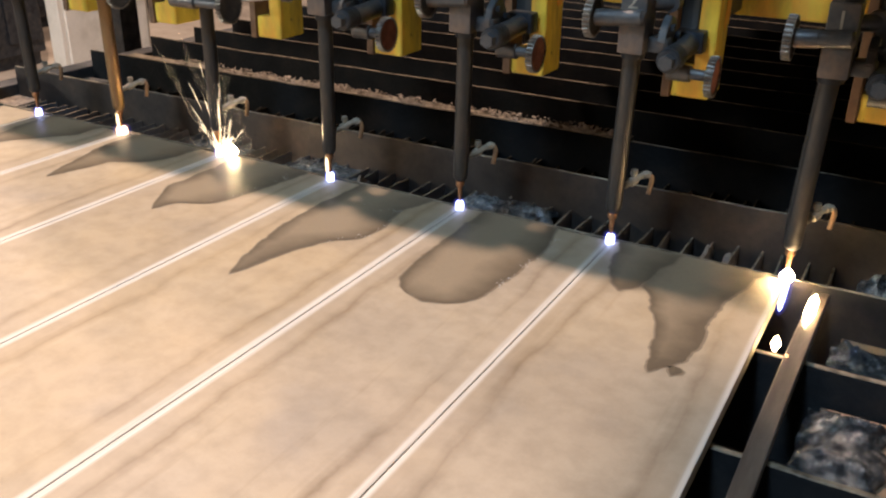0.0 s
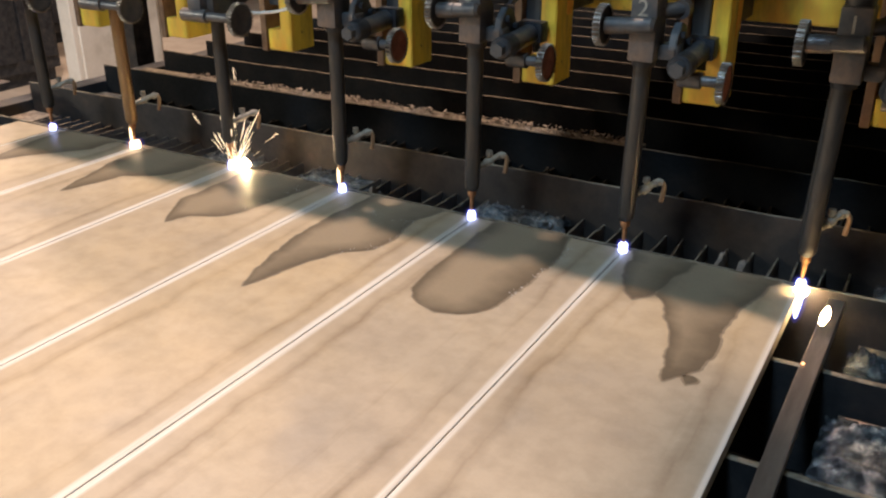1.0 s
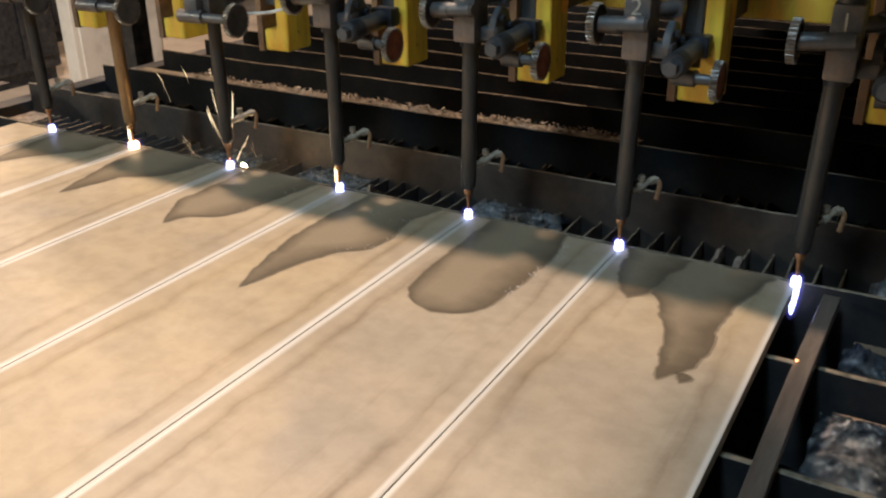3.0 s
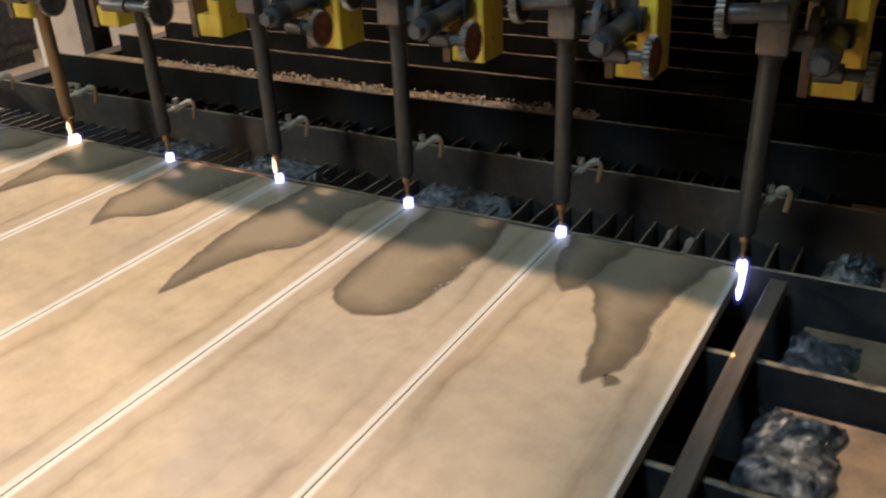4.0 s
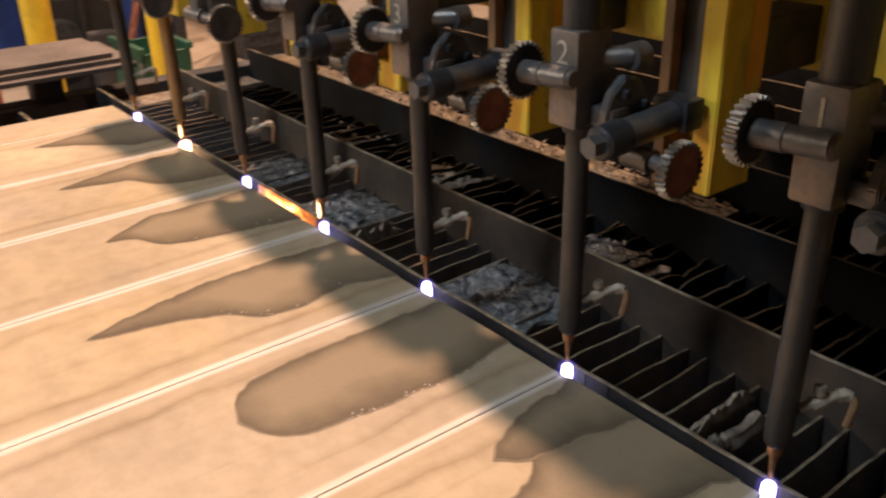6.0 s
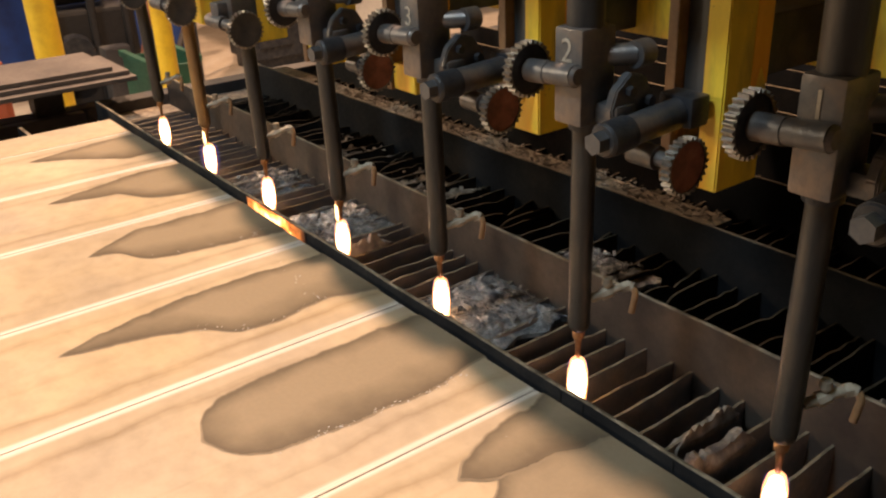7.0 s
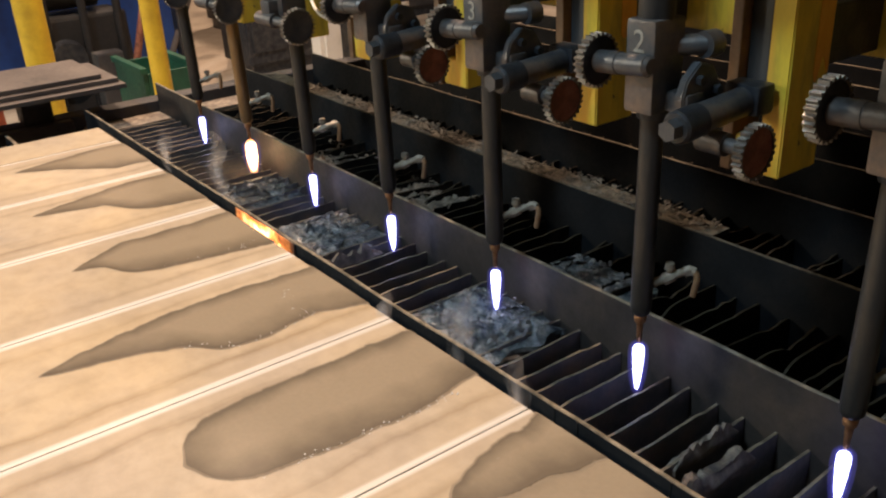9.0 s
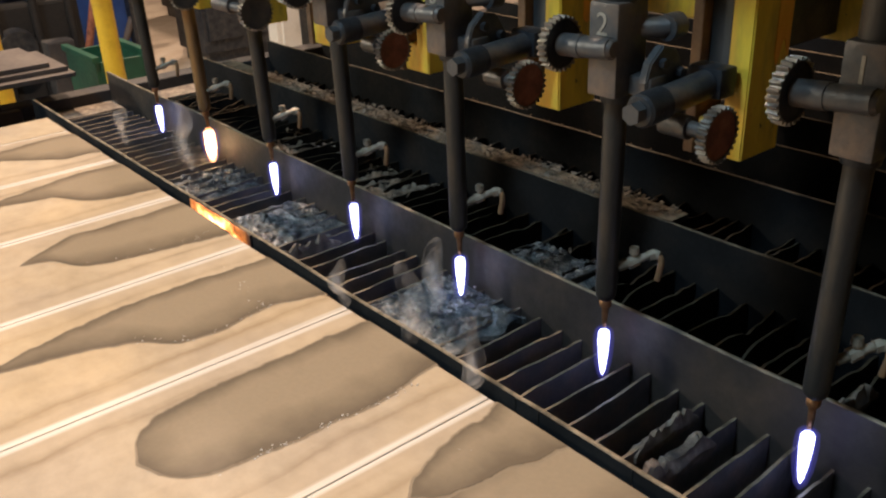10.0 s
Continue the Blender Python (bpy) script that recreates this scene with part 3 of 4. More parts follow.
slag_heap(0.205, 0.41, 0.045, 0.252, 0.667, 0.024, 1)
slag_heap(-0.26, -0.075, 0.045, 0.25, 0.667, 0.02, 2)
slag_heap(-0.55, -0.405, 0.05, 0.24, 0.666, 0.014, 3)
slag_heap(0.22, 0.41, 0.29, 0.47, 0.662, 0.022, 4, M_SLAG, "dull slag heap behind the second bar")
slag_heap(-0.36, -0.12, 0.30, 0.52, 0.65, 0.03, 5, M_DUST, "dusty brown slag and scrap between bars")
slag_heap(-0.75, -0.5, 0.31, 0.52, 0.648, 0.024, 6, M_DUST, "dusty brown slag and scrap between bars")
slag_heap(0.99, 1.085, -0.15, -0.02, 0.626, 0.034, 7, M_GLINT, "shiny slag spatter beside the table's edge")
slag_heap(0.985, 1.09, -0.38, -0.22, 0.626, 0.042, 8, M_GLINT, "shiny slag spatter beside the table's edge")
slag_heap(1.0, 1.085, 0.14, 0.25, 0.626, 0.04, 11, M_GLINT, "shiny slag spatter beside the table's edge")
slag_heap(0.91, 0.945, -0.48, -0.32, 0.56, 0.03, 9, M_GLINT, "bluish slag crust under the plate's edge")


M_DRIP = worn("frozen_slag_drips", (0.21, 0.17, 0.14), (0.07, 0.065, 0.07), (0.42, 0.37, 0.32), 55, 0.45, 0.25, 0.003)
for q, (x, w, y0, y1, h) in enumerate(((0.778, 0.011, 0.06, 0.205, 0.044), (0.735, 0.007, 0.11, 0.235, 0.03), (0.86, 0.009, 0.33, 0.45, 0.04), (-0.03, 0.008, 0.05, 0.2, 0.03))):
    slag_heap(x - w, x + w, y0, y1, 0.666, h, 40 + q, M_DRIP, "knobbly brown-grey slag crust frozen along a slat")


def chip_field(x0, x1, y0, y1, z, count, size, seed, label, mat=M_DUST):
    """Loose flakes of scale lying on a ledge."""
    rnd = random.Random(seed)
    verts, faces = [], []
    for _ in range(count):
        c = Vector((rnd.uniform(x0, x1), rnd.uniform(y0, y1), z + rnd.uniform(0, 0.008)))
        turn = Euler((rnd.uniform(-0.7, 0.7), rnd.uniform(-0.7, 0.7), rnd.uniform(0, 6.3))).to_matrix()
        a, b, h = size * rnd.uniform(0.4, 1.3), size * rnd.uniform(0.3, 0.8), size * 0.12
        k = len(verts)
        for sx, sy, sz in ((-1, -1, -1), (1, -0.7, -1), (0.8, 1, -1), (-0.9, 0.8, -1), (-0.8, -1, 1), (1, -0.6, 1), (0.7, 0.9, 1), (-0.9, 0.6, 1)):
            verts.append(c + turn @ Vector((sx * a, sy * b, sz * h)))
        faces += [tuple(k + q for q in f) for f in ((0, 3, 2, 1), (4, 5, 6, 7), (0, 1, 5, 4), (1, 2, 6, 5), (2, 3, 7, 6), (3, 0, 4, 7))]
    me = bpy.data.meshes.new("scale_chips")
    me.from_pydata(verts, [], faces)
    me.materials.append(mat)
    o = new("scale_chips", me)
    ON_BED.append(o)
    return tagged(o, label, "metal scale", kind="stuff")


part("ledge", box(bm_new(), -1.2, 0.45, 0.5375, 0.60, 0.738, 0.749, 0.001), M_BAR, bed)
chip_field(-0.98, 0.44, 0.54, 0.598, 0.753, 700, 0.0055, 4, "brown scale flakes littering the third bar's ledge")
chip_field(-0.36, -0.12, 0.31, 0.51, 0.662, 60, 0.007, 5, "scrap flakes and slivers on the dusty heap")
chip_field(-0.75, -0.5, 0.32, 0.51, 0.66, 50, 0.007, 15, "scrap flakes and slivers on the dusty heap")
M_SHARD = worn("pale_slag_shard", (0.2, 0.21, 0.23), (0.06, 0.068, 0.085), (0.58, 0.55, 0.5), 70, 0.28, 0.45, 0.003)
for q, (x0, x1, y0, y1) in enumerate(((0.225, 0.395, 0.06, 0.24), (-0.245, -0.09, 0.06, 0.24), (-0.535, -0.415, 0.065, 0.235), (0.24, 0.39, 0.305, 0.455))):
    chip_field(x0, x1, y0, y1, 0.676, 150, 0.0062, 20 + q, "pale glassy slag shards scattered over the crust", M_SHARD)


# ---- torches ----
def toothed_wheel(bm, x0, x1, y, z, r, teeth=26, depth=0.0035):
    """A knurled hand wheel on the x axis."""
    c = Vector((0, y, z))
    n = teeth * 4
    a, b = [], []
    for i in range(n):
        rr = r - (depth if i % 4 in (2, 3) else 0)
        ang = 2 * math.pi * i / n
        q = Vector((0, rr * math.cos(ang), rr * math.sin(ang)))
        a.append(bm.verts.new(c + q + Vector((x0, 0, 0))))
        b.append(bm.verts.new(c + q + Vector((x1, 0, 0))))
    for i in range(n):
        bm.faces.new((a[i], a[(i + 1) % n], b[(i + 1) % n], b[i]))
    return a, b


def wheel(parent, name, x0, x1, y, z, r, face_mat, label):
    """Rim of bright teeth, with a dished disc inside."""
    bm = bm_new()
    a, b = toothed_wheel(bm, x0, x1, y, z, r)
    ri = r * 0.86
    for ring, x in ((a, x0), (b, x1)):
        n = len(ring)
        inner = [bm.verts.new((x, y + ri * math.cos(2 * math.pi * i / n), z + ri * math.sin(2 * math.pi * i / n))) for i in range(n)]
        for i in range(n):
            bm.faces.new((ring[i], ring[(i + 1) % n], inner[(i + 1) % n], inner[i]))
    bmesh.ops.recalc_face_normals(bm, faces=bm.faces)
    rim = part(name, bm, M_BRIGHT, parent, label)
    disc = bm_new()
    rod(disc, (x0 + 0.002, y, z), (x1 - 0.0025, y, z), ri + 0.0005, None, 40)
    part("disc", disc, face_mat, rim)
    return rim


def hex_nut(bm, p0, p1, r):
    return rod(bm, p0, p1, r, None, 6)


def flange_mesh(x, y0, z0):
    """A bolted lug plate with two holes, facing the side."""
    bm = bm_new()
    prof = [(-0.034, 0.0), (0.036, 0.0), (0.034, 0.018), (0.016, 0.046), (-0.008, 0.052), (-0.028, 0.036), (-0.036, 0.016)]
    a = [bm.verts.new((x - 0.006, y0 + p[0], z0 + p[1])) for p in prof]
    b = [bm.verts.new((x + 0.006, y0 + p[0], z0 + p[1])) for p in prof]
    bm.faces.new(a[::-1])
    bm.faces.new(b)
    for i in range(len(prof)):
        bm.faces.new((a[i], a[(i + 1) % len(prof)], b[(i + 1) % len(prof)], b[i]))
    bmesh.ops.recalc_face_normals(bm, faces=bm.faces)
    bmesh.ops.bevel(bm, geom=bm.edges[:], offset=0.0018, segments=2, affect="EDGES")
    return bm


def curve_tube(name, points, radius, mat, parent=None, label=""):
    cu = bpy.data.curves.new(name, "CURVE")
    cu.dimensions, cu.bevel_depth, cu.bevel_resolution = "3D", radius, 3
    sp = cu.splines.new("BEZIER")
    sp.bezier_points.add(len(points) - 1)
    for bp, p in zip(sp.bezier_points, points):
        bp.co, bp.handle_left_type, bp.handle_right_type = p, "AUTO", "AUTO"
    cu.materials.append(mat)
    ob = new(name, cu)
    if parent:
        ob.parent = parent
    if label:
        tagged(ob, label)
    return ob


FLAMES, TORCHES = [], []
NOZZLE_GLINTS, FLARES = [], []


def prism(bm, outline, y0, y1, bevel=0.002):
    """An outline in x and z, pushed through from y0 to y1."""
    a = [bm.verts.new((x, y0, z)) for x, z in outline]
    b = [bm.verts.new((x, y1, z)) for x, z in outline]
    bm.faces.new(a)
    bm.faces.new(b[::-1])
    for i in range(len(outline)):
        bm.faces.new((a[i], b[i], b[(i + 1) % len(outline)], a[(i + 1) % len(outline)]))
    bmesh.ops.recalc_face_normals(bm, faces=bm.faces)
    bmesh.ops.bevel(bm, geom=bm.edges[:], offset=bevel, segments=2, affect="EDGES")
    return bm


def prism_side(x, y0, y1, z0, z1, seed):
    """A thin coat of paint on the column's side, its lower end running down in drips."""
    bm = bm_new()
    n = 12
    rows = []
    for i in range(n):
        y = y0 + (y1 - y0) * i / (n - 1)
        low = z0 + 0.03 * noise.noise(Vector((y * 90, seed * 3.7, 2)))
        rows.append([bm.verts.new((x, y, low)), bm.verts.new((x, y, z1)), bm.verts.new((x + 0.0008, y, z1)), bm.verts.new((x + 0.0008, y, low + 0.0005))])
    for a, b in zip(rows, rows[1:]):
        for j in range(4):
            bm.faces.new((a[j], a[(j + 1) % 4], b[(j + 1) % 4], b[j]))
    bm.faces.new(rows[0])
    bm.faces.new(rows[-1][::-1])
    bmesh.ops.recalc_face_normals(bm, faces=bm.faces)
    return bm


def torch(index, x):
    t = new("cutting_torch")
    r = 0.0140
    barrel = lathe(bm_new(), [(r * 0.62, 0.7585), (r * 0.9, 0.763), (r * 0.97, 0.768), (r, 0.776), (r, 1.045)], 24)
    for v in barrel.verts:
        v.co.x += 0.009 * (v.co.z - 0.7585) / 0.2865
        v.co.y -= 0.009 * (v.co.z - 0.7585) / 0.2865
    # the second barrel gets the spark-lit gold colour
    part("barrel", barrel, M_GOLD if index == 1 else M_TORCH, t, "long sooty steel torch barrel", True)
    part("gas_tube", rod(bm_new(), (-0.0136, 0.005, 0.785), (-0.0046, -0.004, 1.045), 0.003, None, 10), M_TORCH, t, "", True)
    part("upper_tube", rod(bm_new(), (0.013, -0.016, 1.14), (0.013, -0.016, 1.62), 0.0205, None, 24), M_TORCH, t, "rust-brown upper torch tube", True)
    part("nozzle", lathe(bm_new(), [(0.0022, 0.7165), (0.0030, 0.718), (0.0038, 0.732), (0.0046, 0.744), (0.0050, 0.747), (0.0076, 0.748), (0.0080, 0.751), (0.0080, 0.756), (0.007, 0.7575)], 16), M_COPPER, t, "bright copper cutting nozzle", True)
    # clamp sleeve with a collar and number
    part("clamp_block", box(bm_new(), -0.008, 0.034, -0.042, 0.010, 1.040, 1.146, 0.0045), M_BLOCK, t, "greasy cast clamp block", True)
    part("collar", rod(bm_new(), (0.0095, -0.010, 1.029), (0.0095, -0.010, 1.0395), 0.018, 0.0195, 24), M_DARK, t, "", True)
    number = {6: "1", 5: "2", 4: "3"}.get(index)
    if number:
        tx = bpy.data.curves.new("painted_number", "FONT")
        tx.body, tx.size, tx.extrude, tx.align_x = number, 0.036, 0.0003, "CENTER"
        tx.materials.append(M_CHALK)
        n = new("painted_number", tx)
        n.parent = t
        n.matrix_basis = pose(0.012, -0.0425, 1.110, 90, 0, 0)
        tagged(n, "white painted station number")
    if index > 2:
        # upper hand wheel on its spindle
        part("spindle", rod(rod(bm_new(), (-0.045, -0.043, 1.092), (0.03, -0.046, 1.098), 0.0122, None, 28), (-0.045, -0.043, 1.092), (-0.012, -0.0443, 1.0945), 0.0132, None, 28), M_BLOCK, t, "", True)
        part("spindle_end", rod(bm_new(), (0.0302, -0.046, 1.098), (0.0345, -0.046, 1.098), 0.0118, 0.009, 24), M_BLOCK, t, "", True)
        wheel(t, "hand_wheel", -0.057, -0.045, -0.042, 1.092, 0.0325, M_DARK, "dark hand wheel with bright worn teeth")
        # cross arm that carries the holder
        part("cross_arm", rod(bm_new(), (0.078, -0.03, 1.040), (0.078, 0.075, 1.046), 0.0172, None, 28), M_BLOCK, t, "brown-stained round cross arm", True)
        part("arm_collar", rod(rod(bm_new(), (0.078, -0.05, 1.039), (0.078, -0.016, 1.0405), 0.0192, None, 28), (0.078, -0.0535, 1.039), (0.078, -0.0495, 1.039), 0.0165, 0.019, 28), M_DARK, t, "bluish steel collar", True)
        part("arm_nut", hex_nut(bm_new(), (0.078, -0.068, 1.0385), (0.078, -0.052, 1.039), 0.0122), M_BLOCK, t)
        part("arm_clamp", box(bm_new(), 0.052, 0.1, 0.062, 0.0945, 1.030, 1.066, 0.005), M_DARK, t, "", True)
        part("arm_boss", box(bm_new(), 0.030, 0.066, -0.02, 0.012, 1.042, 1.066, 0.006), M_BLOCK, t, "", True)
        fl = part("lug_plate", flange_mesh(0.056, 0.012, 1.046), M_BLOCK, t, "cast lug plate with bolts")
        part("bolt", hex_nut(bm_new(), (0.0615, 0.002, 1.079), (0.069, 0.002, 1.079), 0.006), M_DARK, fl)
        part("bolt", hex_nut(bm_new(), (0.0615, 0.032, 1.064), (0.07, 0.032, 1.064), 0.006), M_DARK, fl)
        part("link", rod(rod(bm_new(), (0.026, 0.006, 1.112), (0.052, 0.026, 1.114), 0.012, None, 18), (0.052, 0.018, 1.114), (0.052, 0.04, 1.114), 0.015, None, 18), M_BLOCK, t, "rusty link beside the block", True)
        # lower rusty hand wheel
        part("lower_spindle", rod(rod(bm_new(), (0.07, 0.0135, 1.0095), (0.13, 0.0135, 1.0095), 0.0085, None, 20), (0.062, 0.0135, 1.0095), (0.098, 0.0135, 1.0095), 0.0135, None, 20), M_BLOCK, t, "", True)
        wheel(t, "lower_hand_wheel", 0.127, 0.139, 0.0135, 1.0095, 0.0325, M_RUST, "rust-red hand wheel with worn teeth")
    else:
        # these stations show a single front spindle with a wheel at its end
        part("front_boss", box(bm_new(), -0.018, 0.018, -0.062, -0.0275, 1.046, 1.076, 0.005), M_BLOCK, t, "", True)
        part("front_spindle", rod(rod(bm_new(), (-0.03, -0.056, 1.04), (0.112, -0.056, 1.04), 0.009, None, 20), (-0.034, -0.056, 1.04), (0.03, -0.056, 1.04), 0.0135, None, 20), M_BLOCK, t, "", True)
        wheel(t, "hand_wheel", 0.108, 0.12, -0.056, 1.04, 0.0335, M_BLOCK, "grimy hand wheel with bright worn teeth")
    # yellow slide column with a slot
    part("slide_column", prism(bm_new(), [(0.047, 0.949), (0.111, 0.949), (0.111, 1.62), (0.081, 1.62), (0.081, 0.993), (0.047, 0.993)], 0.101, 0.178), M_YELLOW, t, "scuffed yellow slotted slide column")
    part("column_side", box(bm_new(), 0.031, 0.0455, 0.097, 0.150, 0.946, 1.62, 0.002), M_FLANGE, t, "brown bracket beside the column")
    part("painted_side", prism_side(0.1113, 0.147, 0.1765, 1.075, 1.62, index), M_ORANGE, t, "orange overspray on the column's side")
    part("slot_back", box(bm_new(), 0.0465, 0.0805, 0.155, 0.167, 0.995, 1.62), M_DARK, t)
    part("upright", box(bm_new(), 0.0465, 0.0765, 0.112, 0.150, 1.042, 1.62, 0.003), M_RAIL, t, "blue-grey upright slide rail")
    part("column_foot", box(bm_new(), 0.045, 0.105, 0.1785, 0.2995, 1.07, 1.14, 0.003), M_DARK, t)
    # unseen box added above each station; the gaps let light spots through
    part("shade_front_box", box(bm_new(), -0.085, 0.14, -0.05, 0.095, 1.30, 1.45, 0.006), M_DARK, t, "unseen dark box added overhead to cast shade on the plate")
    # second unseen box, added so the shade reaches back over the slats
    part("shade_rear_box", box(bm_new(), -0.12, 0.15, 0.182, 0.298, 1.28, 1.45, 0.006), M_DARK, t, "unseen dark box added against the beam to shade the slats")
    # side fitting with a drooping lead
    vx, vy, vz = 0.0, 0.0, 0.818
    bm = rod(bm_new(), (0.012, 0.007, vz - 0.012), (0.020, 0.020, vz - 0.007), 0.0058, None, 12)
    rod(bm, (0.019, 0.018, vz - 0.008), (0.026, 0.029, vz - 0.003), 0.0084, 0.0076, 8)
    rod(bm, (0.025, 0.027, vz - 0.003), (0.035, 0.042, vz + 0.002), 0.0056, 0.005, 12)
    fit = part("side_fitting", bm, M_KNOB, t, "small pale dusty gas fitting", True)
    part("knob", rod(rod(bm_new(), (0.023, 0.024, vz + 0.002), (0.023, 0.024, vz + 0.007), 0.004, None, 10), (0.023, 0.024, vz + 0.0065), (0.023, 0.024, vz + 0.015), 0.0068, 0.006, 10), M_KNOB, fit, "pale worn knob", True)
    part("union_nut", rod(rod(bm_new(), (0.034, 0.040, vz + 0.001), (0.039, 0.047, vz + 0.003), 0.0076, None, 6), (0.038, 0.046, vz + 0.003), (0.045, 0.048, vz + 0.002), 0.0062, 0.0054, 10), M_KNOB, fit, "", True)
    curve_tube("lead", [(0.044, 0.048, vz + 0.002), (0.0475, 0.048, vz - 0.004), (0.047, 0.047, vz - 0.018), (0.045, 0.046, vz - 0.032)], 0.0042, M_FLANGE, fit, "drooping brown lead")
    # the flame
    warm = index == 1
    k = 2.0 if warm else 1.28
    prof = [(0.0006, 0.644), (0.0022, 0.649), (0.0040, 0.664), (0.0053, 0.682), (0.0061, 0.700), (0.0059, 0.7095), (0.0046, 0.7125), (0.001, 0.7135)]
    f = part("flame", lathe(bm_new(), [(q * k, z) for q, z in prof], 14), M_FLAME_WARM if warm else M_FLAME, t, "bright yellow cutting flame" if warm else "bright white-blue cutting flame", True)
    part("flame_envelope", lathe(bm_new(), [(0.001, 0.641), (0.0042 * k, 0.648), (0.0064 * k, 0.664), (0.0073 * k, 0.68), (0.0079 * k, 0.7), (0.0075 * k, 0.712), (0.006 * k, 0.715), (0.002, 0.7165)], 18), M_HALO_WARM if warm else M_HALO, f, "faint orange flame envelope" if warm else "faint blue flame envelope", True)
    part("outer_glow", lathe(bm_new(), [(0.002, 0.636), (0.0062 * k, 0.645), (0.0092 * k, 0.664), (0.0104 * k, 0.68), (0.0108 * k, 0.7), (0.0098 * k, 0.7125), (0.0074 * k, 0.7165)], 18), M_GLOW, f, "", True)
    # glowing sliver that stands in for light caught by the nozzle
    if index in (1, 3):
        nozzle_glint = part("nozzle_glint_glow", lathe(bm_new(), [(0.0006, 0.717), (0.0026, 0.722), (0.0030, 0.735), (0.0022, 0.750), (0.0006, 0.758)], 10), M_NOZZLE_GLINT, t, "glowing yellow sliver added as a glint on the nozzle", True)
        NOZZLE_GLINTS.append(nozzle_glint)
    # burning gas that flares out round the flame while the torch crosses the open slats
    plume = part("flare", lathe(bm_new(), [(0.0006, 0.645), (0.0056, 0.651), (0.0100, 0.664), (0.0119, 0.680), (0.0110, 0.695), (0.0070, 0.708), (0.003, 0.7135)], 16), M_PLUME, t, "orange flare of burning gas", True)
    part("flare_fringe", lathe(bm_new(), [(0.0008, 0.634), (0.0078, 0.643), (0.0122, 0.66), (0.0136, 0.68), (0.0130, 0.70), (0.0096, 0.716), (0.004, 0.722)], 16), M_PLUME_EDGE, plume, "faint orange fringe of the flare", True)
    FLARES.append((plume, index))
    TORCHES.append((t, x, index))
    FLAMES.append(f)
    return tagged(t, "sooty steel cutting torch on a yellow slide with hand wheels", "cutting torch", "row of cutting torches")


for i, x in enumerate(KERF):
    torch(i, x)

gantry = new("gantry_beam")
part("beam", box(bm_new(), -1.55, 1.75, 0.30, 0.50, 1.06, 1.75, 0.004), M_YELLOW, gantry, "scuffed yellow box beam")
part("beam_rail", box(bm_new(), -1.55, 1.75, 0.288, 0.297, 1.163, 1.175, 0.002), M_CHALK, gantry, "pale rail along the beam")
# unseen plate and bracket, added to keep fill light off the right-hand bars
part("shade_plate", box(bm_new(), 0.82, 1.74, -0.33, -0.075, 1.42, 1.445, 0.002), M_DARK, gantry, "unseen dark plate added to shade the bed's right side")
part("shade_plate_bracket", box(bm_new(), 1.70, 1.74, -0.33, 0.2975, 1.4465, 1.48, 0.002), M_DARK, gantry)
# big unseen box that darkens the rear right of the bed
part("shade_housing", box(bm_new(), 0.05, 1.72, 0.503, 1.8, 1.2, 1.74, 0.006), M_DARK, gantry, "unseen dark box added behind the beam to shade the rear bars")
part("end_beam", box(bm_new(), -1.54, -1.44, 0.503, 0.9, 1.06, 1.16, 0.004), M_YELLOW, gantry)
part("end_beam", box(bm_new(), 1.64, 1.74, 0.503, 0.9, 1.06, 1.16, 0.004), M_YELLOW, gantry)
part("gantry_leg", box(bm_new(), 1.66, 1.75, 0.78, 0.86, 0.0, 1.056, 0.004), M_DARK, gantry)
part("gantry_leg", box(bm_new(), -1.52, -1.46, 0.78, 0.86, 0.0, 1.056, 0.004), M_DARK, gantry)
tagged(gantry, "scuffed yellow travelling gantry beam over the table", "gantry")
curve_tube("gas_hose", [(-0.42, 0.10, 1.12), (-0.33, 0.06, 1.045), (-0.20, 0.04, 1.04), (-0.06, 0.03, 1.08)], 0.0035, M_WHITE, gantry, "thin pale gas hose")

# ---- behind the table ----
def plate_stack():
    s = new("plate_stack")
    for i, (x0, y1, z) in enumerate(((-1.245, 0.15, 0.742), (-1.275, 0.14, 0.7555), (-1.295, 0.10, 0.769))):
        part("plate", box(bm_new(), -1.53 - 0.02 * i, x0, -1.3, y1, z, z + 0.0125, 0.001), M_STACK, s)
    part("bearer", box(bm_new(), -1.405, -1.33, -0.12, -0.04, 0.669, 0.7415, 0.003), M_TABLE, s)
    part("bearer", box(bm_new(), -1.405, -1.33, -1.0, -0.92, 0.669, 0.7415, 0.003), M_TABLE, s)
    tagged(s, "small stack of brown steel plates beside the table", "steel plates")


plate_stack()


def bollard(x, y, r, lean):
    b = new("bollard")
    part("post", lathe(bm_new(), [(r, 0.0), (r, 1.05), (r * 0.9, 1.09), (r * 0.5, 1.115)], 24), M_POST, b, "", True)
    part("foot_plate", box(bm_new(), -r * 1.6, r * 1.6, -r * 1.6, r * 1.6, 0.001, 0.012, 0.001), M_DARK, b)
    b.matrix_basis = pose(x, y, 0, 0, lean, 0)
    return tagged(b, "yellow painted steel bollard on the floor", "bollard", "yellow bollards")


bollard(-2.45, 0.20, 0.055, 0)
bollard(-2.45, 0.665, 0.04, 0)


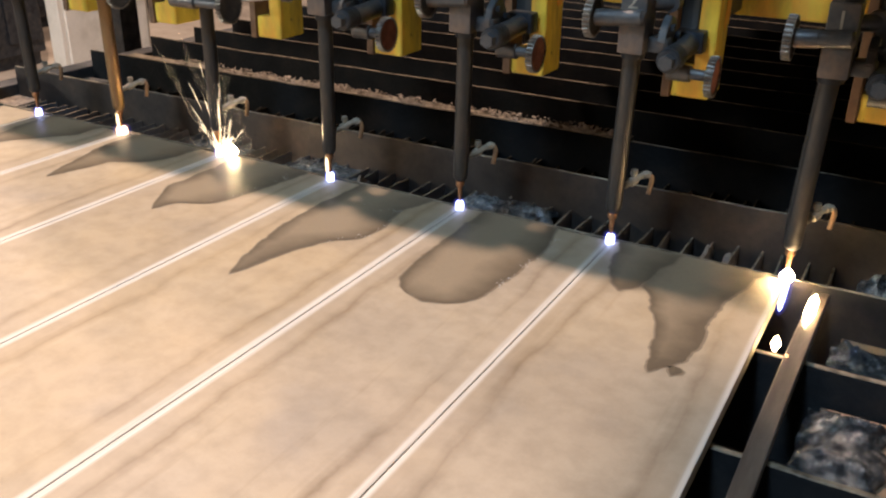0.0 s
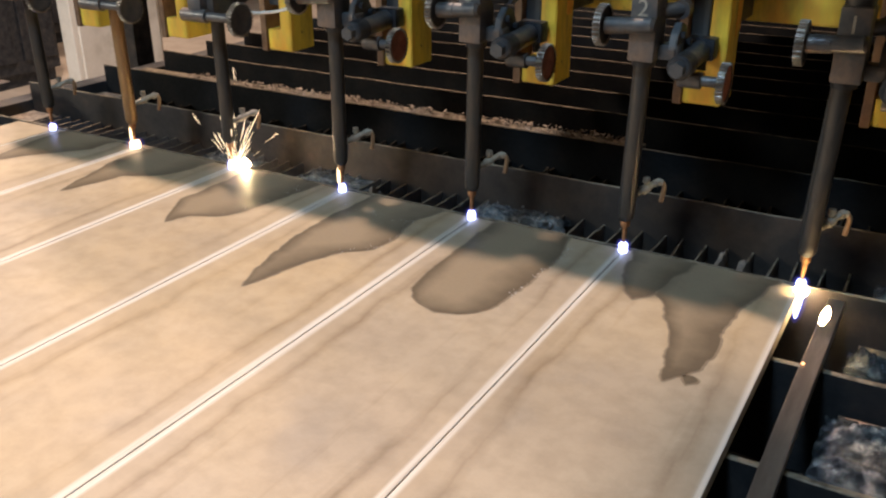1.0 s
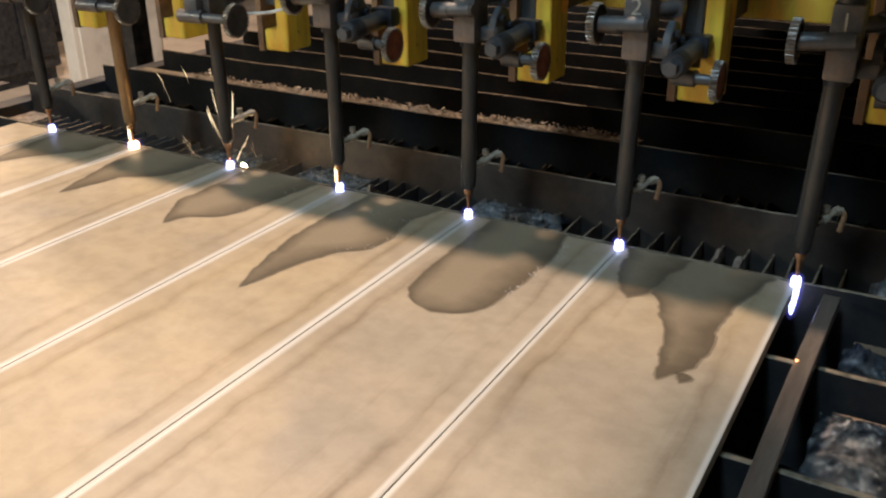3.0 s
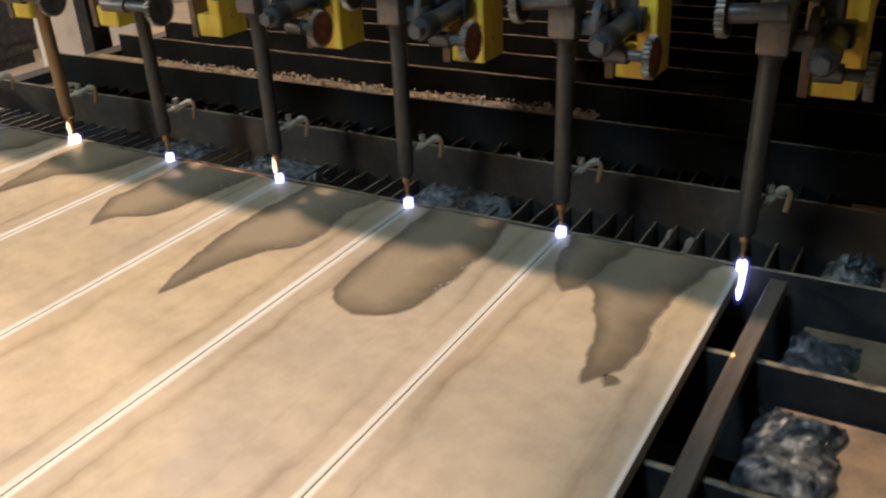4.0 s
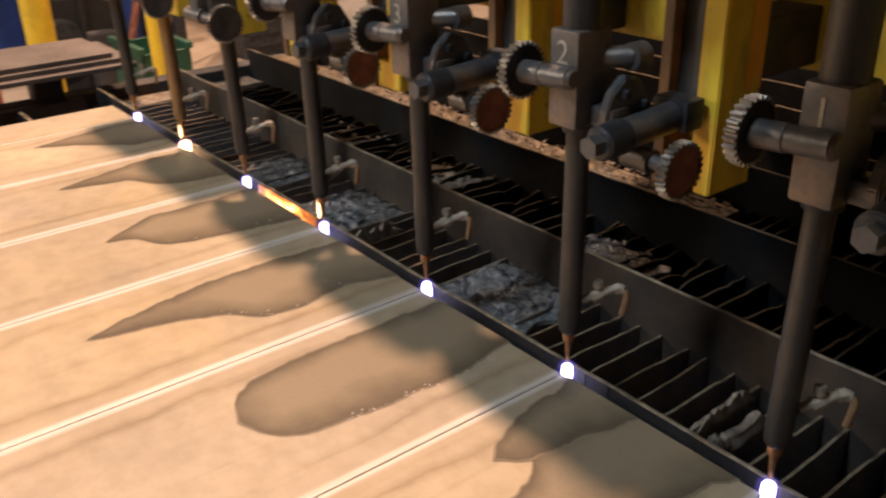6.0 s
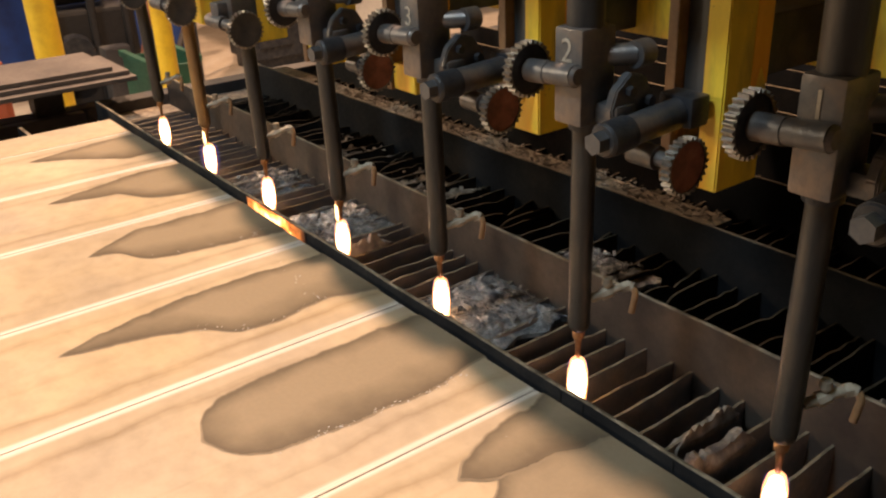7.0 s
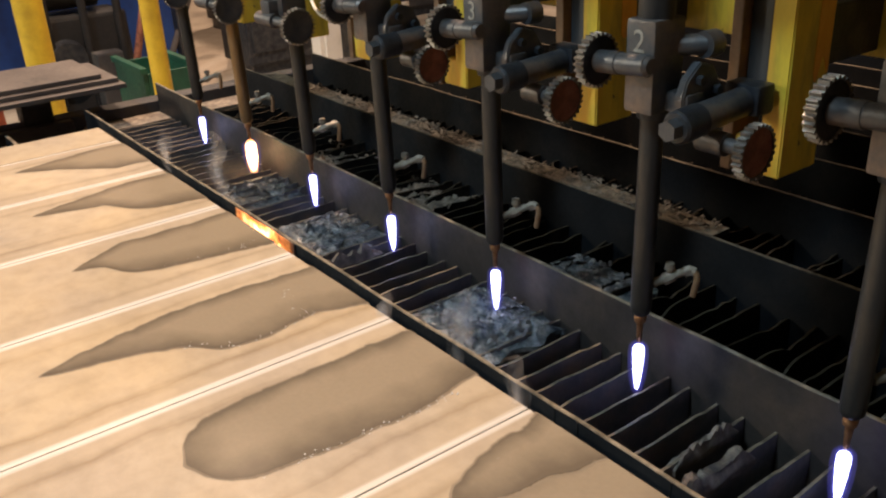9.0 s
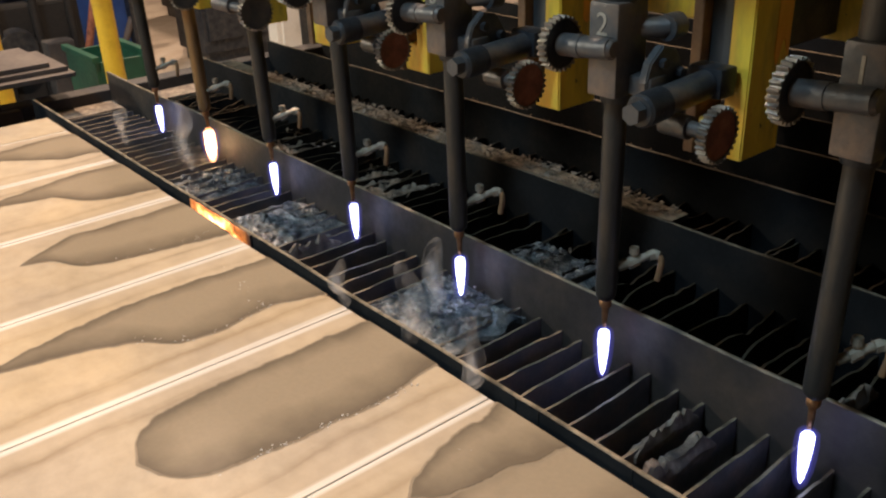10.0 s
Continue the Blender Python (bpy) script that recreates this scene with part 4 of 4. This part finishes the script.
def bin_thing():
    b = new("scrap_bin")
    x0, x1, y0, y1, h = -3.2, -2.8, 0.70, 0.94, 0.42
    for q in ((x0, x1, y0, y0 + 0.02, 0.06, h), (x0, x1, y1 - 0.02, y1, 0.06, h), (x0, x0 + 0.02, y0 + 0.021, y1 - 0.021, 0.06, h), (x1 - 0.02, x1, y0 + 0.021, y1 - 0.021, 0.06, h)):
        part("side", box(bm_new(), *q, 0.003), M_GREEN, b)
    part("base", box(bm_new(), x0, x1, y0, y1, 0.0, 0.058, 0.003), M_GREEN, b)
    part("rim", box(bm_new(), x0 - 0.01, x1 + 0.01, y0 - 0.012, y0 + 0.02, h + 0.001, h + 0.03, 0.003), M_GREEN, b)
    part("rim", box(bm_new(), x0 - 0.01, x1 + 0.01, y1 - 0.02, y1 + 0.012, h + 0.001, h + 0.03, 0.003), M_GREEN, b)
    tagged(b, "green painted steel scrap bin on the floor", "bin")


bin_thing()


def machine(name, x0, x1, y0, y1, z1, mat, label, category, panels=2):
    m = new(name)
    part("body", box(bm_new(), x0, x1, y0, y1, 0.08, z1, 0.01), mat, m)
    part("plinth", box(bm_new(), x0 + 0.03, x1 - 0.03, y0 + 0.03, y1 - 0.03, 0.0, 0.079), M_DARK, m)
    w = (y1 - y0) / panels
    for k in range(panels):
        part("door_panel", box(bm_new(), x1 + 0.001, x1 + 0.018, y0 + k * w + 0.03, y0 + (k + 1) * w - 0.03, 0.16, z1 - 0.06, 0.005), mat, m)
    return tagged(m, label, category)


machine("blue_cabinet", -5.2, -4.4, -1.2, 1.5, 1.7, M_BLUE, "large blue painted machine cabinet on the floor", "machine", 3)
pump = new("dark_machine")
part("body", box(bm_new(), -4.05, -3.75, 0.50, 0.98, 0.06, 0.58, 0.02), M_BLACK, pump)
part("base_frame", box(bm_new(), -4.05, -3.55, 0.46, 1.02, 0.0, 0.058, 0.005), M_BLACK, pump)
part("gear_cover", rod(bm_new(), (-3.748, 0.62, 0.36), (-3.69, 0.62, 0.36), 0.11, 0.095, 24), M_DARK, pump, "round dark gear cover", True)
part("motor", rod(bm_new(), (-3.9, 0.58, 0.70), (-3.9, 0.86, 0.70), 0.1, None, 20), M_BLACK, pump, "greasy black motor drum", True)
for y, z in ((0.545, 0.78), (0.74, 0.86), (0.92, 0.72)):
    part("upright_pipe", rod(bm_new(), (-3.72, y, 0.06), (-3.72, y, z), 0.022, None, 12), M_BLACK, pump, "", True)
part("side_box", box(bm_new(), -3.66, -3.55, 0.72, 0.86, 0.06, 0.40, 0.01), M_TABLE, pump)
part("slanting_pipe", rod(bm_new(), (-3.68, 0.9, 0.10), (-3.62, 1.05, 0.66), 0.02, None, 12), M_RUST, pump, "rusty slanting pipe", True)
part("cap", rod(bm_new(), (-3.72, 0.92, 0.721), (-3.72, 0.92, 0.78), 0.034, 0.026, 14), M_ORANGE, pump, "orange painted cap", True)
tagged(pump, "dark greasy motor and pump on a frame", "machine")
machine("pump_housing", -4.4, -4.0, 1.78, 2.36, 0.8, M_DARK, "dark oily pump housing on the floor", "machine", 2)
machine("red_box", -3.5, -3.0, -0.5, 0.12, 0.52, M_RED, "red-brown painted steel crate on the floor", "crate", 1)
machine("white_cabinet", -3.2, -3.1, 1.80, 2.42, 0.74, M_WHITE, "dirty white sheet-metal cabinet on the floor", "cabinet", 1)
machine("machine_housing", -6.0, -5.0, 2.35, 5.2, 1.5, M_TABLE, "long dark machine housing across the hall", "machine", 4)


def frame_stand():
    s = new("steel_stand")
    for x, y in ((-4.0, 1.15), (-4.0, 1.32)):
        part("leg", box(bm_new(), x, x + 0.07, y, y + 0.07, 0.0, 1.5, 0.003), M_DARK, s)
    part("brace", rod(bm_new(), (-3.96, 1.24, 0.2), (-3.96, 1.75, 1.2), 0.02), M_STACK, s)
    part("top_beam", box(bm_new(), -4.0, -3.93, 1.0, 1.5, 1.501, 1.57, 0.003), M_DARK, s)
    tagged(s, "dark steel stand with a slanting brace", "stand")


frame_stand()


# an unseen hoist added under the roof; its short rails shade the plate
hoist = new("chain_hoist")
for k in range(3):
    part("shade_rail", box(bm_new(), -0.32 + 0.17 * k, -0.245 + 0.17 * k, -1.05, 0.04, 3.0, 3.08, 0.004), M_DARK, hoist)
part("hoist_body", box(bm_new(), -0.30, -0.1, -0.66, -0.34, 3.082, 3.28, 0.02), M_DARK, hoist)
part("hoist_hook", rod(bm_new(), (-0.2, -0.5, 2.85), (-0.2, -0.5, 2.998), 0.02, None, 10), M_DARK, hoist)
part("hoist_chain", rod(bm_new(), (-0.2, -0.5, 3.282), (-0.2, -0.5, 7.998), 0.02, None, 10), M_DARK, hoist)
tagged(hoist, "unseen dark hoist added under the roof to shade the plate", "hoist")

# ---- sparks and hot slag ----
def spark(length, radius):
    o = part("spark", lathe(bm_new(), [(radius * 0.25, -length), (radius, -length * 0.3), (radius * 0.7, -0.001), (radius * 0.1, 0)], 6), M_SPARK)
    return tagged(o, "glowing yellow spark flying from the cut", "spark", "sparks at the third torch")


SPARKS = [spark(random.choice((0.022, 0.035, 0.05, 0.07, 0.095)) * random.uniform(0.8, 1.2), random.uniform(0.00026, 0.00045)) for _ in range(120)]
slag_drop = tagged(part("molten_slag", lathe(bm_new(), [(0.0015, -0.014), (0.0045, -0.008), (0.007, -0.002), (0.006, 0.002), (0.004, 0.007), (0.0015, 0.011)], 14), M_MOLTEN, None, "", True), "blob of molten slag dripping from the cut", "slag")
slag_run = tagged(part("molten_run", lathe(bm_new(), [(0.002, -0.05), (0.007, -0.03), (0.008, 0.02), (0.003, 0.05)], 12), M_MOLTEN, None, "", True), "run of molten metal along the trimming", "slag")


molten_core = tagged(part("molten_core", lathe(bm_new(), [(0.002, -0.012), (0.009, -0.006), (0.012, 0.0), (0.007, 0.008), (0.002, 0.013)], 12), M_CORE, None, "", True), "white-hot molten spot where the third torch cuts", "slag")

end_core = copy_thing(molten_core, pose(0.902, 0.006, 0.71))
tagged(end_core, "white-hot molten spot at the plate's corner")


ember = part("ember", lathe(bm_new(), [(0.0006, -0.002), (0.0018, -0.001), (0.002, 0.0005), (0.0006, 0.002)], 10), M_EMBER, None, "", True)
ember.location = (0.945, -0.230, 0.7020)
tagged(ember, "small glowing ember resting on the steel trimming", "slag")

for o in [bed] + ON_BED:
    o.location.z -= 0.036

# ---- smoke ----
M_SMOKE = bpy.data.materials.new("thin_smoke")
M_SMOKE.use_nodes = True
_nt = M_SMOKE.node_tree
_nt.nodes.remove(_nt.nodes["Principled BSDF"])
_clear, _lit, _through, _both, _blend = (_nt.nodes.new("ShaderNode" + k) for k in ("BsdfTransparent", "BsdfDiffuse", "BsdfTranslucent", "AddShader", "MixShader"))
_lit.inputs[0].default_value = _through.inputs[0].default_value = (0.85, 0.84, 0.84, 1)
_patch = ramp(_nt, noise_tex(_nt, mapped(_nt, (1, 1, 0.35)), 42, 4, 0.6), [(0.4, (0.0, 0.0, 0.0)), (0.8, (0.12, 0.12, 0.12))]).outputs[0]
_nt.links.new(_patch, _blend.inputs[0])
_nt.links.new(_lit.outputs[0], _both.inputs[0])
_nt.links.new(_through.outputs[0], _both.inputs[1])
_nt.links.new(_clear.outputs[0], _blend.inputs[1])
_nt.links.new(_both.outputs[0], _blend.inputs[2])
_nt.links.new(_blend.outputs[0], _nt.nodes["Material Output"].inputs[0])


def smoke_wisp(size, seed):
    """Thin nested puffs, clear towards the rim."""
    bm = bm_new()
    for share in (1.0, 0.7, 0.4):
        made = bmesh.ops.create_icosphere(bm, subdivisions=4, radius=size * share, matrix=Matrix.Diagonal((0.62, 0.5, 2.1, 1)))
        for v in made["verts"]:
            way = v.co.normalized()
            v.co += way * size * 0.55 * noise.noise(v.co * (0.9 / size) + Vector((seed, share, 0)))
            v.co.x += 0.35 * v.co.z * math.sin(v.co.z / size + seed)
    o = part("smoke_wisp", bm, M_SMOKE, None, "", True)
    return tagged(o, "thin grey smoke wisp curling up from the hot steel", "smoke", "smoke wisps over the first bar")


# start under the plate, then the rising way: (seconds, x, y, z)
SMOKE = [
    (smoke_wisp(0.034, 1), [(0, -0.55, 0.0, 0.55), (7.7, -0.55, 0.0, 0.55), (8.3, -0.50, 0.03, 0.70), (8.7, -0.44, 0.05, 0.735), (9.3, -0.42, 0.06, 0.75), (10, -0.40, 0.08, 0.78)]),
    (smoke_wisp(0.024, 2), [(0, -0.60, -0.02, 0.55), (7.9, -0.60, -0.02, 0.55), (8.5, -0.58, 0.0, 0.715), (9.0, -0.62, 0.02, 0.735), (10, -0.66, 0.05, 0.76)]),
    (smoke_wisp(0.036, 3), [(0, 0.42, 0.03, 0.52), (8.2, 0.42, 0.03, 0.52), (8.9, 0.43, 0.03, 0.65), (9.5, 0.43, 0.03, 0.70), (10, 0.42, 0.03, 0.72)]),
    (smoke_wisp(0.028, 4), [(0, 0.59, -0.01, 0.52), (8.0, 0.59, -0.01, 0.52), (9.0, 0.585, 0.0, 0.705), (9.5, 0.58, 0.0, 0.73), (10, 0.575, 0.0, 0.74)]),
    (smoke_wisp(0.03, 5), [(0, 0.33, 0.06, 0.62), (8.2, 0.33, 0.09, 0.60), (8.9, 0.345, 0.10, 0.66), (9.5, 0.355, 0.11, 0.705), (10, 0.36, 0.115, 0.735)]),
    (smoke_wisp(0.02, 6), [(0, 0.29, 0.0, 0.52), (8.3, 0.29, 0.0, 0.52), (9.0, 0.288, 0.0, 0.70), (9.5, 0.285, 0.0, 0.72), (10, 0.28, 0.0, 0.735)]),
]

# ---- movement ----
GANTRY = [(0, 0.0095), (6.1, 0.0095), (6.35, 0.014), (6.65, 0.042), (7.3, 0.107), (7.5, 0.121), (8.0, 0.153), (8.5, 0.182), (9.0, 0.206), (9.5, 0.213), (10.0, 0.216)]
RACK = -0.0165  # once it travels, the gantry runs slightly out of square


def spark_rows(seed):
    """Straight flights that fan up from the cut, fall behind the bar and start again from beneath the table."""
    rnd = random.Random(seed)
    src = Vector((-0.297, 0.012, 0.702))
    hide = Vector((src.x, src.y, 0.40))
    rows, t = [], -rnd.uniform(0.0, 0.65)
    while t < 2.8:
        life = rnd.uniform(0.15, 0.3)
        reach = rnd.uniform(0.05, 0.15) if rnd.random() < 0.6 else rnd.uniform(0.14, 0.28)
        side = rnd.gauss(0.05, 0.62)
        way = Vector((side, rnd.uniform(-0.35, 0.5), 1.0)).normalized()
        turn = way.to_track_quat("Z", "Y").to_matrix().to_4x4()
        end = src + way * reach
        rows.append((t, Matrix.Translation(hide) @ turn))
        rows.append((t + 0.04, Matrix.Translation(src) @ turn))
        for q in (0.15, 0.4, 0.7, 1.0):
            rows.append((t + 0.04 + life * q, Matrix.Translation(src.lerp(end, q)) @ turn))
        rows.append((t + 0.08 + life, Matrix.Translation((end.x, 0.15, 0.45)) @ turn))
        t += 0.2 + life + rnd.uniform(0.0, 0.35)
    rows.append((10.0, rows[-1][1]))
    out = []
    for (tt, m), (nt, nm) in zip(rows, rows[1:] + [(99.0, None)]):
        if tt < 0 and nt > 0:
            q = -tt / (nt - tt)
            m = Matrix.Translation(m.translation.lerp(nm.translation, q)) @ m.to_quaternion().slerp(nm.to_quaternion(), q).to_matrix().to_4x4()
            tt = 0.0
        if tt >= 0 and (not out or frame(tt) > frame(out[-1][0])):
            out.append((tt, m))
    return out


# the strips, cut free, are drawn back from the first bar
DRAWN = [(0, 0.0), (3.0, 0.0), (4.0, -0.004), (4.5, -0.009), (5.0, -0.017), (5.5, -0.018), (6.1, -0.021), (10.0, -0.021)]


def motions():
    for o in ON_PLATE:
        x0, y0, z0 = o.location
        walk(o, [(s, pose(x0, y0 + y, z0)) for s, y in DRAWN])
    for (t, x, _), f in zip(TORCHES, FLAMES):
        walk(t, [(s, pose(x, y + RACK * x * min(1, (y - 0.0095) / 0.11), 0)) for s, y in GANTRY])
        walk(f, [(0, pose(0, 0, 0.003)), (2.6, pose(0, 0, 0.003)), (4.5, pose(0, 0, 0.003)), (5.2, pose(0, 0, -0.003)), (6.2, pose(0, 0, -0.004)), (6.9, pose(0, 0, -0.003)), (10, pose(0, 0, -0.003))])
    # each flare comes down out of its barrel and draws back as the flame settles
    for q, i in FLARES:
        back = (8.8, 10.0, 8.75, 7.75, 8.2, 7.8, 7.85)[i]
        rest = pose(0.0068, -0.0068, 0.30)
        rows = [(0, rest), (6.3, rest), (6.7, pose(0, 0, -0.003)), (back, pose(0, 0, -0.003))]
        walk(q, rows + ([(back + 0.15, rest), (10, rest)] if back < 9.9 else []))
    for q in NOZZLE_GLINTS:
        walk(q, [(0, pose(-0.004, -0.005, 0.0)), (7.4, pose(-0.004, -0.005, 0.0)), (7.9, pose(0, 0, 0.05)), (10, pose(0, 0, 0.05))])
    walk(gantry, [(s, pose(0, y, 0, 0, 0, math.degrees(RACK) * min(1, (y - 0.0095) / 0.11))) for s, y in GANTRY])
    for i, s in enumerate(SPARKS):
        walk(s, spark_rows(i))
    for o, rows in SMOKE:
        walk(o, [(s, pose(x, y, z)) for s, x, y, z in rows])
    walk(molten_core, [(0, pose(-0.285, 0.034, 0.705)), (2.2, pose(-0.285, 0.034, 0.703)), (3.2, pose(-0.285, 0.034, 0.69)), (3.8, pose(-0.285, 0.034, 0.55)), (4.2, pose(-0.285, 0.034, 0.285)), (10, pose(-0.285, 0.034, 0.285))])
    walk(end_core, [(0, pose(0.902, 0.006, 0.712)), (0.6, pose(0.902, 0.006, 0.708)), (1.1, pose(0.902, 0.006, 0.69)), (1.5, pose(0.902, 0.006, 0.45)), (1.8, pose(0.902, 0.006, 0.285)), (10, pose(0.902, 0.006, 0.285))])
    walk(slag_drop, [(0, pose(0.922, -0.165, 0.682)), (0.4, pose(0.922, -0.165, 0.676)), (0.9, pose(0.921, -0.162, 0.655)), (1.3, pose(0.92, -0.15, 0.48)), (1.6, pose(0.92, -0.15, 0.285)), (10, pose(0.92, -0.15, 0.285))])
    walk(slag_run, [(0, pose(0.952, -0.07, 0.702, 90, 0, 0)), (0.5, pose(0.952, -0.06, 0.70, 90, 0, 0)), (1.1, pose(0.948, -0.05, 0.69, 85, 0, 0)), (1.6, pose(0.93, -0.05, 0.42, 85, 0, 0)), (1.9, pose(0.93, -0.05, 0.285, 90, 0, 0)), (10, pose(0.93, -0.05, 0.285, 90, 0, 0))])


motions()
